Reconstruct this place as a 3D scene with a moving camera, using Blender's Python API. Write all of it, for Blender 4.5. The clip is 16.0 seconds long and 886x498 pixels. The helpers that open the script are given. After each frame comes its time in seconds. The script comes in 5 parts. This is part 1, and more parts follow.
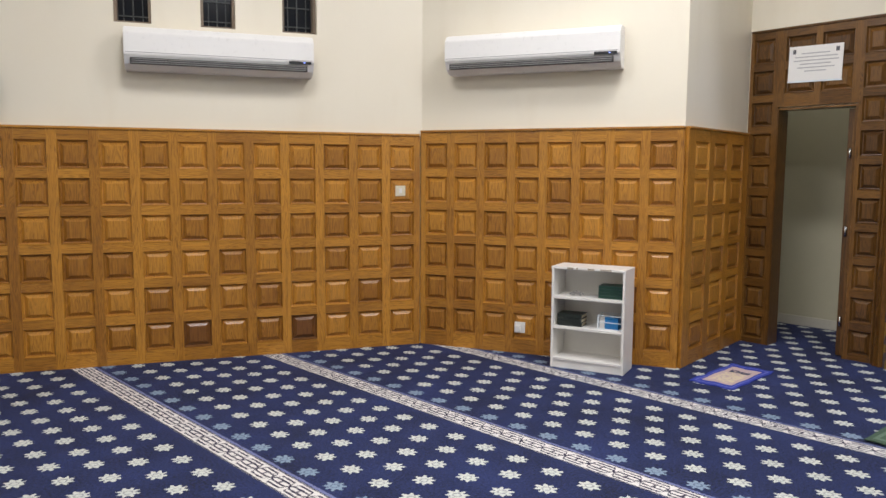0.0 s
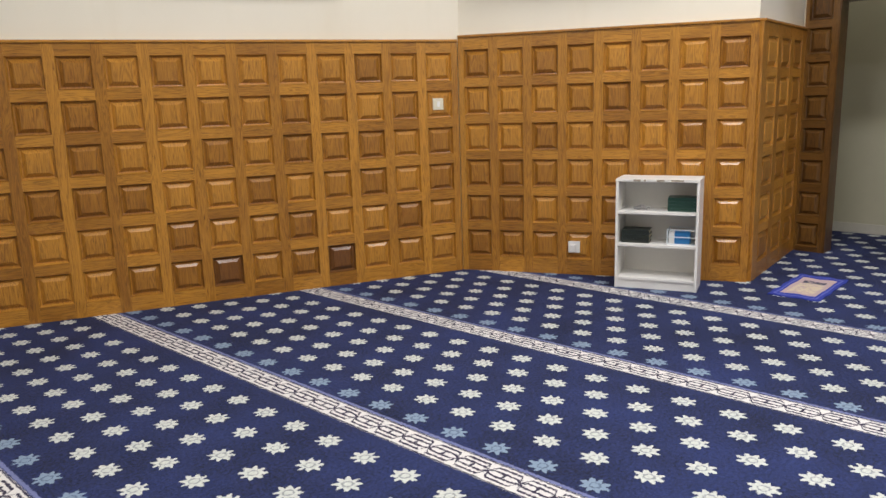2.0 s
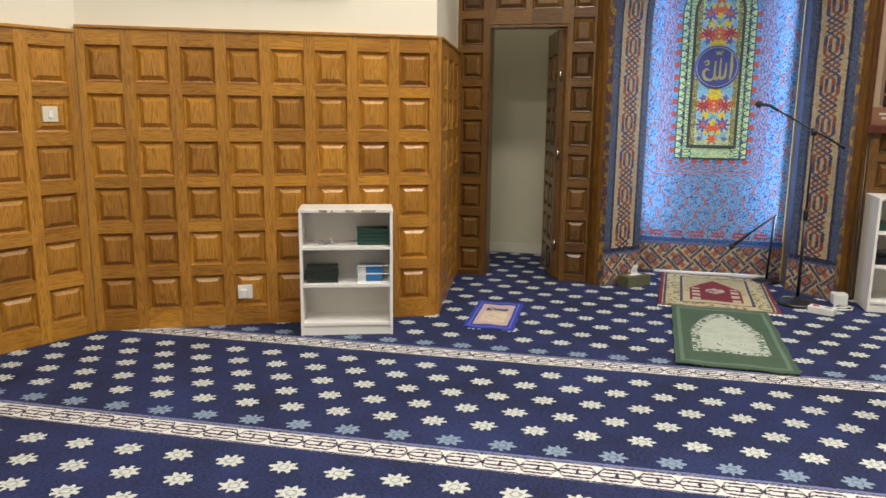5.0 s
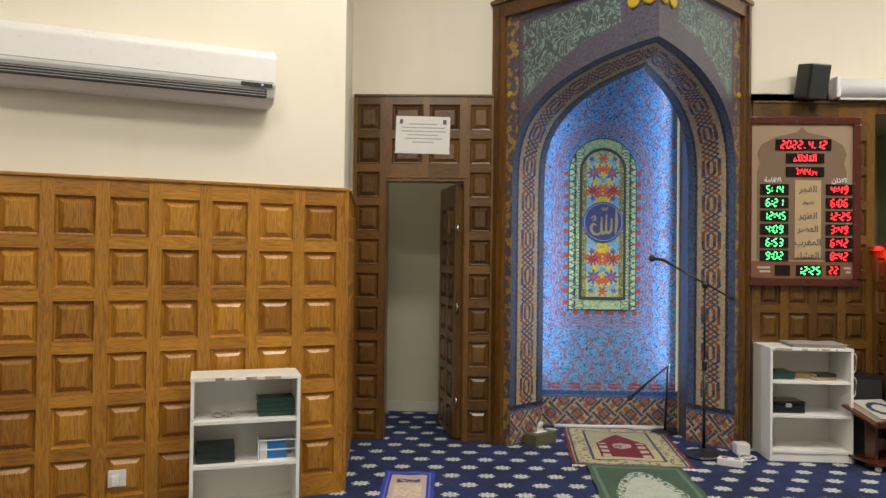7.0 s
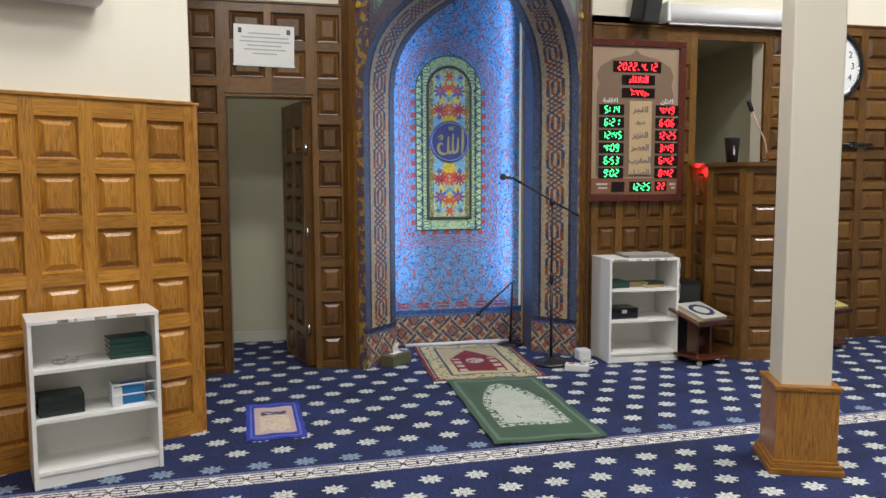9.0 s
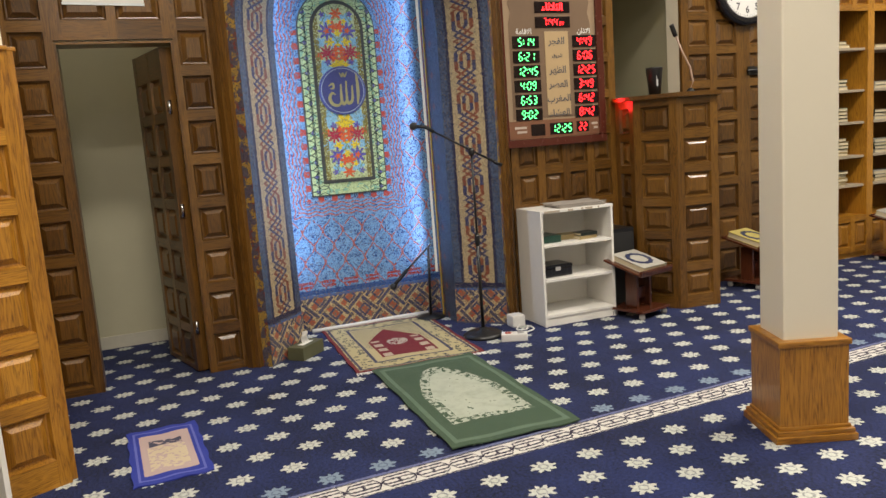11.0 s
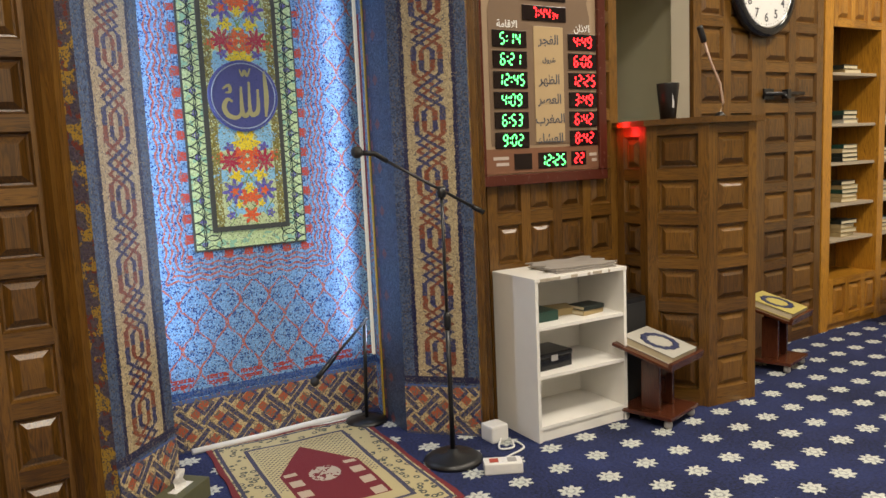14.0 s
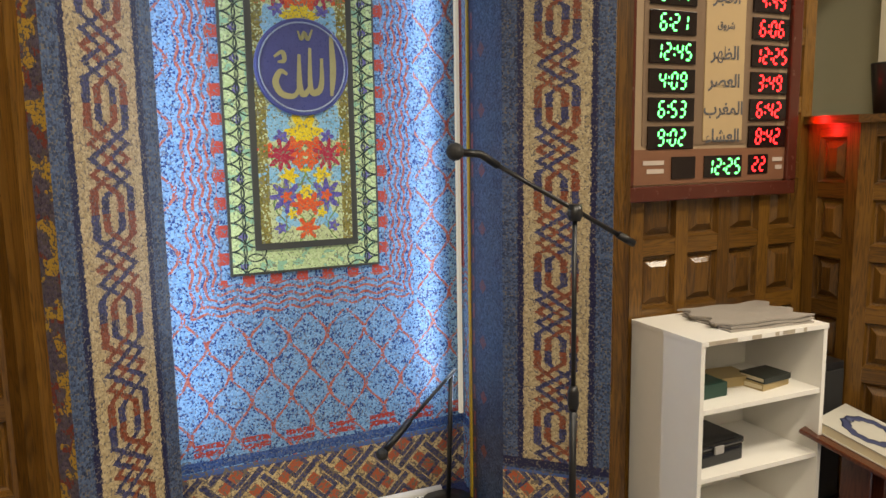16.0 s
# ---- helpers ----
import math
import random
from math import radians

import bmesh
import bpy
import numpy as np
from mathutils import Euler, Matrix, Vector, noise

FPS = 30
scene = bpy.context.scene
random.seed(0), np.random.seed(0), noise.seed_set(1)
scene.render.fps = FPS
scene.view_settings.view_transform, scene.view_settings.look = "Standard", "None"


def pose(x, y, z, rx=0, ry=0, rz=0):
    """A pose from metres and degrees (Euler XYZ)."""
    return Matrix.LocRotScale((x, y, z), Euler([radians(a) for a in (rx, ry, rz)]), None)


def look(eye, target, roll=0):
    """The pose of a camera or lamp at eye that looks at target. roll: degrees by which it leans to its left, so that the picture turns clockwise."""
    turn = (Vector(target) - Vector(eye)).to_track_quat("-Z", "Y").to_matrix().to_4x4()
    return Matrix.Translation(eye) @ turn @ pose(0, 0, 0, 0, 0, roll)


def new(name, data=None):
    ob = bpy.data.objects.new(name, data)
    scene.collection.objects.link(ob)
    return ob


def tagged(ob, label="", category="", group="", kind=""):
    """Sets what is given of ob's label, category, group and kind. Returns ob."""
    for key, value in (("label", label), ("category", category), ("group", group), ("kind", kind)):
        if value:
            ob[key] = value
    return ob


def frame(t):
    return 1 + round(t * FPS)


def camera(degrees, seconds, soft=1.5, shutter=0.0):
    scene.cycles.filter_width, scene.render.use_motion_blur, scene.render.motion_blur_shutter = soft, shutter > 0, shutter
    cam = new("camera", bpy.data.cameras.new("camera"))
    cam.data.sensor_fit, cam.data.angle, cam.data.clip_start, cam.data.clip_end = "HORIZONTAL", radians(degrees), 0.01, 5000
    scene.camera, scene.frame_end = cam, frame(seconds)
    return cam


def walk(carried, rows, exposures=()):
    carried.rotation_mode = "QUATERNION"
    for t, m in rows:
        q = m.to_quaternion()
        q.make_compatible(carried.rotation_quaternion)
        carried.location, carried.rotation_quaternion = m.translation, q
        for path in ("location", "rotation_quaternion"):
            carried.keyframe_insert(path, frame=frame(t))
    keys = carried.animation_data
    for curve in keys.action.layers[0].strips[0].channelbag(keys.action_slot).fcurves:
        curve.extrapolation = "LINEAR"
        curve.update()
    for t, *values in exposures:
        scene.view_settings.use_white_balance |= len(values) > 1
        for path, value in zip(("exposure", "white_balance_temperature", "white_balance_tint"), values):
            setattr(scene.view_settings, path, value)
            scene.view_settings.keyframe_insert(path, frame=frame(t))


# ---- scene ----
cam = camera(61.5, 16.0)
PATH = [
    (0, (0.083, 0.616, 1.471), (1.409, 2.099, 1.267), 0.3),
    (0.5, (0.085, 0.898, 1.442), (1.31, 2.461, 1.204), -0.3),
    (1, (0.086, 1.09, 1.415), (1.26, 2.682, 1.115), -0.5),
    (1.5, (-0.023, 1.255, 1.401), (1.272, 2.739, 1.056), -1.7),
    (2, (-0.107, 1.445, 1.375), (1.282, 2.827, 0.973), -1.8),
    (2.5, (-0.028, 1.656, 1.376), (1.396, 2.992, 0.944), -2.1),
    (3, (0.107, 1.72, 1.357), (1.637, 2.934, 0.926), -0.2),
    (3.5, (0.075, 1.973, 1.36), (1.842, 2.816, 0.951), 1.1),
    (3.7, (0.05, 2.056, 1.363), (1.868, 2.793, 0.972), 1.1),
    (5.8, (0.543, 2.457, 1.374), (2.459, 2.9, 1.011), 0.8),
    (6, (0.538, 2.491, 1.381), (2.456, 2.947, 1.046), 0.9),
    (6.5, (0.55, 2.649, 1.414), (2.502, 3.046, 1.239), 0.6),
    (7, (0.639, 2.793, 1.406), (2.637, 2.87, 1.432), 0.7),
    (7.5, (0.622, 2.869, 1.45), (2.61, 2.708, 1.604), 0.1),
    (8, (0.613, 3.002, 1.465), (2.572, 2.646, 1.657), -0.7),
    (8.5, (0.671, 3.126, 1.449), (2.626, 2.706, 1.47), -0.1),
    (9, (0.829, 3.148, 1.383), (2.772, 2.705, 1.207), -0.2),
    (9.5, (1.031, 3.09, 1.376), (2.948, 2.586, 1.105), -0.8),
    (9.7, (1.09, 3.075, 1.366), (2.994, 2.533, 1.081), -1.0),
    (11.8, (2.107, 3.221, 1.336), (3.875, 2.313, 1.113), -4.8),
    (12, (2.22, 3.218, 1.343), (3.963, 2.256, 1.154), -4.4),
    (12.5, (2.517, 3.181, 1.397), (4.2, 2.107, 1.272), -3.7),
    (13, (2.794, 3.058, 1.386), (4.507, 2.031, 1.273), -4.6),
    (13.5, (3.051, 2.911, 1.38), (4.791, 1.939, 1.215), -4.4),
    (14, (3.3, 2.813, 1.397), (4.996, 1.782, 1.149), -2.6),
    (14.5, (3.571, 2.704, 1.397), (5.252, 1.654, 1.13), -0.3),
    (15, (3.832, 2.546, 1.428), (5.601, 1.662, 1.129), -1.8),
    (15.5, (4.031, 2.441, 1.428), (5.826, 1.624, 1.091), -2.4),
    (16, (4.261, 2.41, 1.453), (6.053, 1.567, 1.171), -0.9),
]
walk(cam, [(t, look(eye, target, roll)) for t, eye, target, roll in PATH], ((0, 0.0, 5750, 15), (3.5, 0.12, 5950, 14), (6, 0.06, 6450, 11), (7, -0.17, 6400, 11), (7.6, -0.45, 6100, 12), (8.2, -0.45, 5950, 12), (8.8, -0.16, 5750, 12), (9.5, -0.02, 6050, 12), (12, 0.07, 6850, 12), (14, 0.05, 7000, 12), (16, 0.04, 7500, 11)))

# ---- light: warm white ceiling panels above the hall, blue-white strips in the niche ----
world = bpy.data.worlds.new("night")
world.use_nodes = True
world.node_tree.nodes["Background"].inputs[0].default_value = (0.9, 0.85, 0.75, 1)
world.node_tree.nodes["Background"].inputs[1].default_value = 0.005
scene.world = world


def area(name, at, to, sx, sy, power, colour):
    data = bpy.data.lights.new(name, "AREA")
    data.shape, data.size, data.size_y, data.energy, data.color = "RECTANGLE", sx, sy, power, colour
    ob = new(name, data)
    ob.matrix_world = look(at, to)
    return ob


WARM = (1.0, 0.945, 0.84)
for lx, ly, e in ((3.7, 2.6, 85), (1.6, 3.6, 88), (3.7, 0.1, 108), (0.6, 0.4, 70), (4.4, -2.6, 125), (-1.8, 3.6, 60)):
    area("ceiling_lamp", (lx, ly, 4.42), (lx, ly, 0), 0.6, 1.2, e, WARM)
# Added red lamp for the glow on the pulpit's side; its source is unseen.
area("red_glow_helper", (6.33, -0.150, 1.50), (6.23, -0.225, 1.49), 0.02, 0.13, 0.55, (1.0, 0.02, 0.02))
# Unseen fill lamp, added to brighten the passage behind the door.
area("passage_fill", (7.0, 3.4, 3.2), (7.0, 3.4, 0), 0.3, 0.3, 3, WARM)

# ---- materials ----


class V:
    """A value in a node tree, with arithmetic."""

    def __init__(self, nt, s):
        self.nt, self.s = nt, s

    def op(self, kind, *others, clamp=False):
        n = self.nt.nodes.new("ShaderNodeMath")
        n.operation, n.use_clamp = kind, clamp
        for i, v in enumerate((self, *others)):
            if isinstance(v, V):
                self.nt.links.new(v.s, n.inputs[i])
            else:
                n.inputs[i].default_value = v
        return V(self.nt, n.outputs[0])

    def __add__(self, o): return self.op("ADD", o)
    def __sub__(self, o): return self.op("SUBTRACT", o)
    def __mul__(self, o): return self.op("MULTIPLY", o)
    def __truediv__(self, o): return self.op("DIVIDE", o)
    def __mod__(self, o): return self.op("FLOORED_MODULO", o)
    def __gt__(self, o): return self.op("GREATER_THAN", o)
    def __lt__(self, o): return self.op("LESS_THAN", o)
    def __neg__(self): return self.op("MULTIPLY", -1.0)
    def abs(self): return self.op("ABSOLUTE")
    def sin(self): return self.op("SINE")
    def cos(self): return self.op("COSINE")
    def clip(self, a, b): return self.op("MAXIMUM", a).op("MINIMUM", b)
    def max(self, o): return self.op("MAXIMUM", o)
    def min(self, o): return self.op("MINIMUM", o)
    def near(self, w): return self.abs() < w


class Mat:
    def __init__(self, name, rough=0.5, metal=0.0, coat=0.0):
        self.m = bpy.data.materials.new(name)
        self.m.use_nodes = True
        self.nt = self.m.node_tree
        self.b = self.nt.nodes["Principled BSDF"]
        self.b.inputs["Roughness"].default_value = rough
        self.b.inputs["Metallic"].default_value = metal
        self.b.inputs["Coat Weight"].default_value = coat
        self.b.inputs["Coat Roughness"].default_value = 0.24

    def node(self, kind, **settings):
        return self.nt.nodes.new(kind)

    def coord(self, which="Object"):
        return self.nt.nodes.new("ShaderNodeTexCoord").outputs[which]

    def xyz(self, which="Object"):
        n = self.nt.nodes.new("ShaderNodeSeparateXYZ")
        self.nt.links.new(self.coord(which), n.inputs[0])
        return [V(self.nt, o) for o in n.outputs]

    def scaled(self, scale, which="Object", shift=None):
        n = self.nt.nodes.new("ShaderNodeMapping")
        n.inputs["Scale"].default_value = scale
        self.nt.links.new(self.coord(which), n.inputs[0])
        if shift:
            self.nt.links.new(shift.s, n.inputs["Location"])
        return n.outputs[0]

    def noise(self, vec, scale, detail=3.0, rough=0.5, distort=0.0):
        n = self.nt.nodes.new("ShaderNodeTexNoise")
        n.inputs["Scale"].default_value, n.inputs["Detail"].default_value = scale, detail
        n.inputs["Roughness"].default_value, n.inputs["Distortion"].default_value = rough, distort
        self.nt.links.new(vec, n.inputs["Vector"])
        return V(self.nt, n.outputs[0])

    def cells(self, vec, scale):
        n = self.nt.nodes.new("ShaderNodeTexVoronoi")
        n.inputs["Scale"].default_value = scale
        self.nt.links.new(vec, n.inputs["Vector"])
        s = self.nt.nodes.new("ShaderNodeSeparateColor")
        self.nt.links.new(n.outputs["Color"], s.inputs[0])
        return V(self.nt, n.outputs["Distance"]), V(self.nt, s.outputs[0]), V(self.nt, s.outputs[1])

    def random(self):
        return V(self.nt, self.nt.nodes.new("ShaderNodeObjectInfo").outputs["Random"])

    def mix(self, fac, a, b):
        n = self.nt.nodes.new("ShaderNodeMix")
        n.data_type = "RGBA"
        for sock, v in ((n.inputs[0], fac), (n.inputs[6], a), (n.inputs[7], b)):
            if isinstance(v, V):
                self.nt.links.new(v.s, sock)
            elif isinstance(v, tuple):
                sock.default_value = (*v[:3], 1)
            elif isinstance(v, (int, float)):
                sock.default_value = v
            else:
                self.nt.links.new(v, sock)
        return n.outputs[2]

    def colour(self, c):
        if isinstance(c, tuple):
            self.b.inputs["Base Color"].default_value = (*c, 1)
        else:
            self.nt.links.new(c, self.b.inputs["Base Color"])
        return self

    def rough(self, v):
        self.nt.links.new(v.s, self.b.inputs["Roughness"])
        return self

    def bump(self, v, strength=0.3, dist=0.002):
        n = self.nt.nodes.new("ShaderNodeBump")
        n.inputs["Strength"].default_value, n.inputs["Distance"].default_value = strength, dist
        self.nt.links.new(v.s, n.inputs["Height"])
        self.nt.links.new(n.outputs[0], self.b.inputs["Normal"])
        return self

    def glow(self, c, power):
        self.b.inputs["Emission Color"].default_value = (*c, 1)
        self.b.inputs["Emission Strength"].default_value = power
        return self


def plain(name, c, rough=0.5, metal=0.0, vary=0.12, scale=30.0, coat=0.0):
    k = Mat(name, rough, metal, coat)
    n = k.noise(k.coord(), scale, 4)
    big = k.noise(k.coord(), scale * 0.13, 2)
    f = (n * 0.6 + big * 0.4)
    k.colour(k.mix(f, tuple(v * (1 - vary) for v in c), tuple(min(1, v * (1 + vary)) for v in c)))
    k.rough((n * 0.16 + (rough - 0.08)).clip(0.03, 1))
    return k.bump(n, 0.06, 0.001).m


def oak(name, dark, mid, light, rough=0.33, along=(1, 1, 0.07)):
    k = Mat(name, rough, 0, 0.22)
    r = k.random()
    shift = r * 37.0
    c = k.nt.nodes.new("ShaderNodeCombineXYZ")
    for i in range(3):
        k.nt.links.new(shift.s, c.inputs[i])
    vec = k.scaled(along, shift=V(k.nt, c.outputs[0]))
    fine = k.noise(vec, 230, 4, 0.65)
    ring = k.noise(vec, 15, 3, 0.5, 1.2)
    bands = ((ring * 80.0).sin() * 0.5 + 0.5)
    blot = k.noise(k.coord(), 2.3, 3)
    f = (bands * 0.45 + fine * 0.5 + (r - 0.5) * 0.75 + (blot - 0.5) * 0.7 + 0.03).clip(0, 1)
    base = k.mix(f, light, mid)
    pores = (fine - 0.50).op("MULTIPLY", 5.0, clamp=True) * (bands * 0.75 + 0.15)
    k.colour(k.mix(pores, base, dark))
    k.rough((blot * 0.16 + fine * 0.1 + (rough - 0.12)).clip(0.08, 0.8))
    return k.bump(fine * 0.5 + bands * 0.3 - pores * 0.5, 0.2, 0.001).m


HONEY = oak("honey_oak", (0.09, 0.030, 0.004), (0.25, 0.100, 0.009), (0.52, 0.240, 0.026))
HONEY_DARK = oak("dark_honey_oak", (0.05, 0.016, 0.003), (0.11, 0.04, 0.007), (0.20, 0.08, 0.014))
HONEY_RAIL = oak("honey_oak_across", (0.09, 0.030, 0.004), (0.26, 0.106, 0.010), (0.52, 0.240, 0.026), along=(0.07, 1, 1))
BROWN = oak("brown_oak", (0.020, 0.0075, 0.002), (0.066, 0.0275, 0.0045), (0.19, 0.088, 0.0155), 0.30)
BROWN_RAIL = oak("brown_oak_across", (0.020, 0.0075, 0.002), (0.070, 0.029, 0.0045), (0.19, 0.088, 0.0155), 0.30, along=(0.07, 1, 1))
RED_WOOD = oak("mahogany", (0.02, 0.006, 0.003), (0.06, 0.016, 0.008), (0.1, 0.028, 0.012), 0.22)


def make_plaster():
    k = Mat("cream_plaster", 0.42)
    n = k.noise(k.coord(), 1.3, 4)
    f = k.noise(k.coord(), 60, 4)
    d = k.noise(k.scaled((1, 1, 0.25)), 3.5, 5)
    c = k.mix(n, (0.73, 0.67, 0.53), (0.79, 0.74, 0.61))
    k.colour(k.mix((d - 0.55).op("MULTIPLY", 1.4, clamp=True), c, (0.66, 0.58, 0.42)))
    return k.bump(f * 0.6 + n, 0.12, 0.003).m


PLASTER = make_plaster()
CEILING = plain("ceiling_paint", (0.78, 0.74, 0.64), 0.7, vary=0.04)
WHITE_BOARD = plain("white_laminate", (0.80, 0.78, 0.73), 0.35, vary=0.05, scale=14)
CHIP = plain("bare_chipboard", (0.42, 0.36, 0.28), 0.8)
WHITE_PLASTIC = plain("white_plastic", (0.78, 0.77, 0.74), 0.3, vary=0.03)
GREY_PLASTIC = plain("grey_plastic", (0.35, 0.34, 0.33), 0.4)
DARK_SLOT = plain("dark_slot", (0.02, 0.02, 0.02), 0.6)
BLACK = plain("black_paint", (0.012, 0.012, 0.013), 0.35)
BLACK_MESH = plain("black_grille", (0.02, 0.02, 0.02), 0.7, scale=400)
STEEL = plain("steel", (0.5, 0.5, 0.5), 0.25, 1.0)
BRASS = plain("brass", (0.55, 0.38, 0.12), 0.3, 1.0)
PAPER = plain("paper", (0.78, 0.77, 0.74), 0.6, vary=0.03)
PAGES = plain("book_pages", (0.66, 0.58, 0.40), 0.8, scale=200)
INK = plain("ink", (0.09, 0.09, 0.10), 0.7)
GREEN_COVER = plain("green_cover", (0.012, 0.05, 0.035), 0.4, vary=0.3)
DARK_COVER = plain("dark_cover", (0.014, 0.02, 0.016), 0.4, vary=0.3)
BLUE_COVER = plain("blue_cover", (0.03, 0.2, 0.5), 0.4)
TAN_COVER = plain("tan_cover", (0.35, 0.26, 0.12), 0.5)
PALE_COVER = plain("pale_cover", (0.42, 0.41, 0.36), 0.45, vary=0.2)
GOLD_COVER = plain("gold_cover", (0.50, 0.42, 0.13), 0.4, vary=0.2)
NAVY_INK = plain("navy_ink", (0.03, 0.04, 0.10), 0.5)
GOLD = plain("gold_mosaic", (0.52, 0.36, 0.03), 0.35, vary=0.35, scale=160)
CLOTH = plain("grey_cloth", (0.30, 0.27, 0.24), 0.95, vary=0.2, scale=120)
TISSUE_BOX = plain("tissue_box_card", (0.10, 0.10, 0.05), 0.6, vary=0.3)
CAST_RED = plain("board_red_brown", (0.085, 0.02, 0.012), 0.25)
BOARD_TAN = plain("board_tan", (0.33, 0.235, 0.15), 0.35, vary=0.05)
BOARD_DARK = plain("board_brown", (0.19, 0.125, 0.08), 0.35, vary=0.05)
BOARD_CREAM = plain("board_cream", (0.46, 0.33, 0.18), 0.35, vary=0.05)
DISPLAY = plain("display_black", (0.012, 0.006, 0.006), 0.2)
RED_LED = Mat("red_led", 0.4).colour((0.5, 0.01, 0.01)).glow((1.0, 0.02, 0.025), 6.0).m
GREEN_LED = Mat("green_led", 0.4).colour((0.01, 0.5, 0.1)).glow((0.10, 1.0, 0.25), 3.6).m
BLUE_LED = Mat("blue_led", 0.4).glow((0.1, 0.2, 1.0), 4).m
STRIP = Mat("light_strip", 0.4).colour((0.5, 0.46, 0.36)).glow((0.95, 0.93, 0.80), 0.3).m
NIGHT_GLASS = Mat("night_glass", 0.08).colour((0.012, 0.014, 0.018)).m
CLEAR = Mat("clear_box_plastic", 0.1).colour((0.75, 0.8, 0.82)).m
BACK_WHITE = plain("clock_face", (0.80, 0.80, 0.78), 0.3, vary=0.02)


def make_carpet():
    """Blue pile with staggered cream flowers, woven cream bands and pale diamonds beside them."""
    k = Mat("blue_carpet", 0.97)
    x, y, z = k.xyz()
    wob = k.noise(k.coord(), 90, 2) - 0.5
    x, y = x + wob * 0.024, y + (k.noise(k.coord(), 83, 2) - 0.5) * 0.024
    xs = x + (y - 2.7) * 0.03 - 4.285
    far = xs > 0.0
    xm = far * xs + (far * -1.0 + 1.0) * (xs % 1.27)
    pitch = far * 0.018 + 0.177
    row = ((xm - 0.235) / pitch).op("ROUND")
    dx = xm - 0.235 - row * pitch
    dy = (y - 2.68 + (row % 2.0 * -1.0 + 1.0) * 0.1125 + 0.1125) % 0.225 - 0.1125
    r = (dx * dx + dy * dy).op("SQRT")
    th = dy.op("ARCTAN2", dx)
    open_ = (xm > 0.165) * (xm < 1.24).max(far)
    petal = r < (th * 8.0).cos() * 0.011 + (th * 2.0).cos() * -0.004 + 0.045
    heart = (r - 0.019).near(0.0035)
    bloom = petal * open_ * (heart * -0.5 + 1.0)
    flower = bloom * (row > 0.5)
    diamond = bloom * (row < 0.5)
    # woven band
    v = (xm - 0.075) / 0.07
    w = (y * (2 * math.pi / 0.30)).sin() * 2.2
    a = w.clip(-1, 1) * 0.62
    b = (w * -1.0).clip(-1, 1) * 0.24
    knot = (v - a).near(0.085).max((v + a).near(0.085)).max((v - b).near(0.08)).max((v + b).near(0.08)).max(((y % 0.15) - 0.075).near(0.006) * v.near(0.35))
    edge = (v.abs() - 0.93).near(0.05)
    band = v.near(1.0) * (xm < 0.15)
    side = (xm - 0.158).near(0.008)
    pile = k.noise(k.coord(), 240, 3, 0.7)
    patch = k.noise(k.coord(), 2.2, 4, 0.6)
    tuft = k.noise(k.coord(), 75, 3, 0.7)
    blue = k.mix((pile * 1.5 + tuft * 2.4 + patch * 1.3 - 2.15).clip(0, 1), (0.0022, 0.0045, 0.022), (0.020, 0.034, 0.140))
    cream = k.mix((pile * 0.7 + tuft * 1.5 - 0.6).clip(0, 1), (0.38, 0.40, 0.36), (0.68, 0.70, 0.64))
    ivory = k.mix(pile, (0.55, 0.53, 0.50), (0.76, 0.74, 0.70))
    pale = k.mix(pile, (0.14, 0.20, 0.28), (0.27, 0.35, 0.44))
    c = k.mix(flower, blue, cream)
    c = k.mix(diamond, c, pale)
    c = k.mix(band, c, ivory)
    c = k.mix(band * knot.max(edge), c, (0.025, 0.02, 0.045))
    c = k.mix(side, c, (0.15, 0.17, 0.33))
    k.colour(c)
    return k.bump(pile + flower * 0.15, 0.6, 0.004).m


CARPET = make_carpet()


def tesserae(k, which="UV", size=110):
    return k.cells(k.scaled((1, 1, 1), which), size)


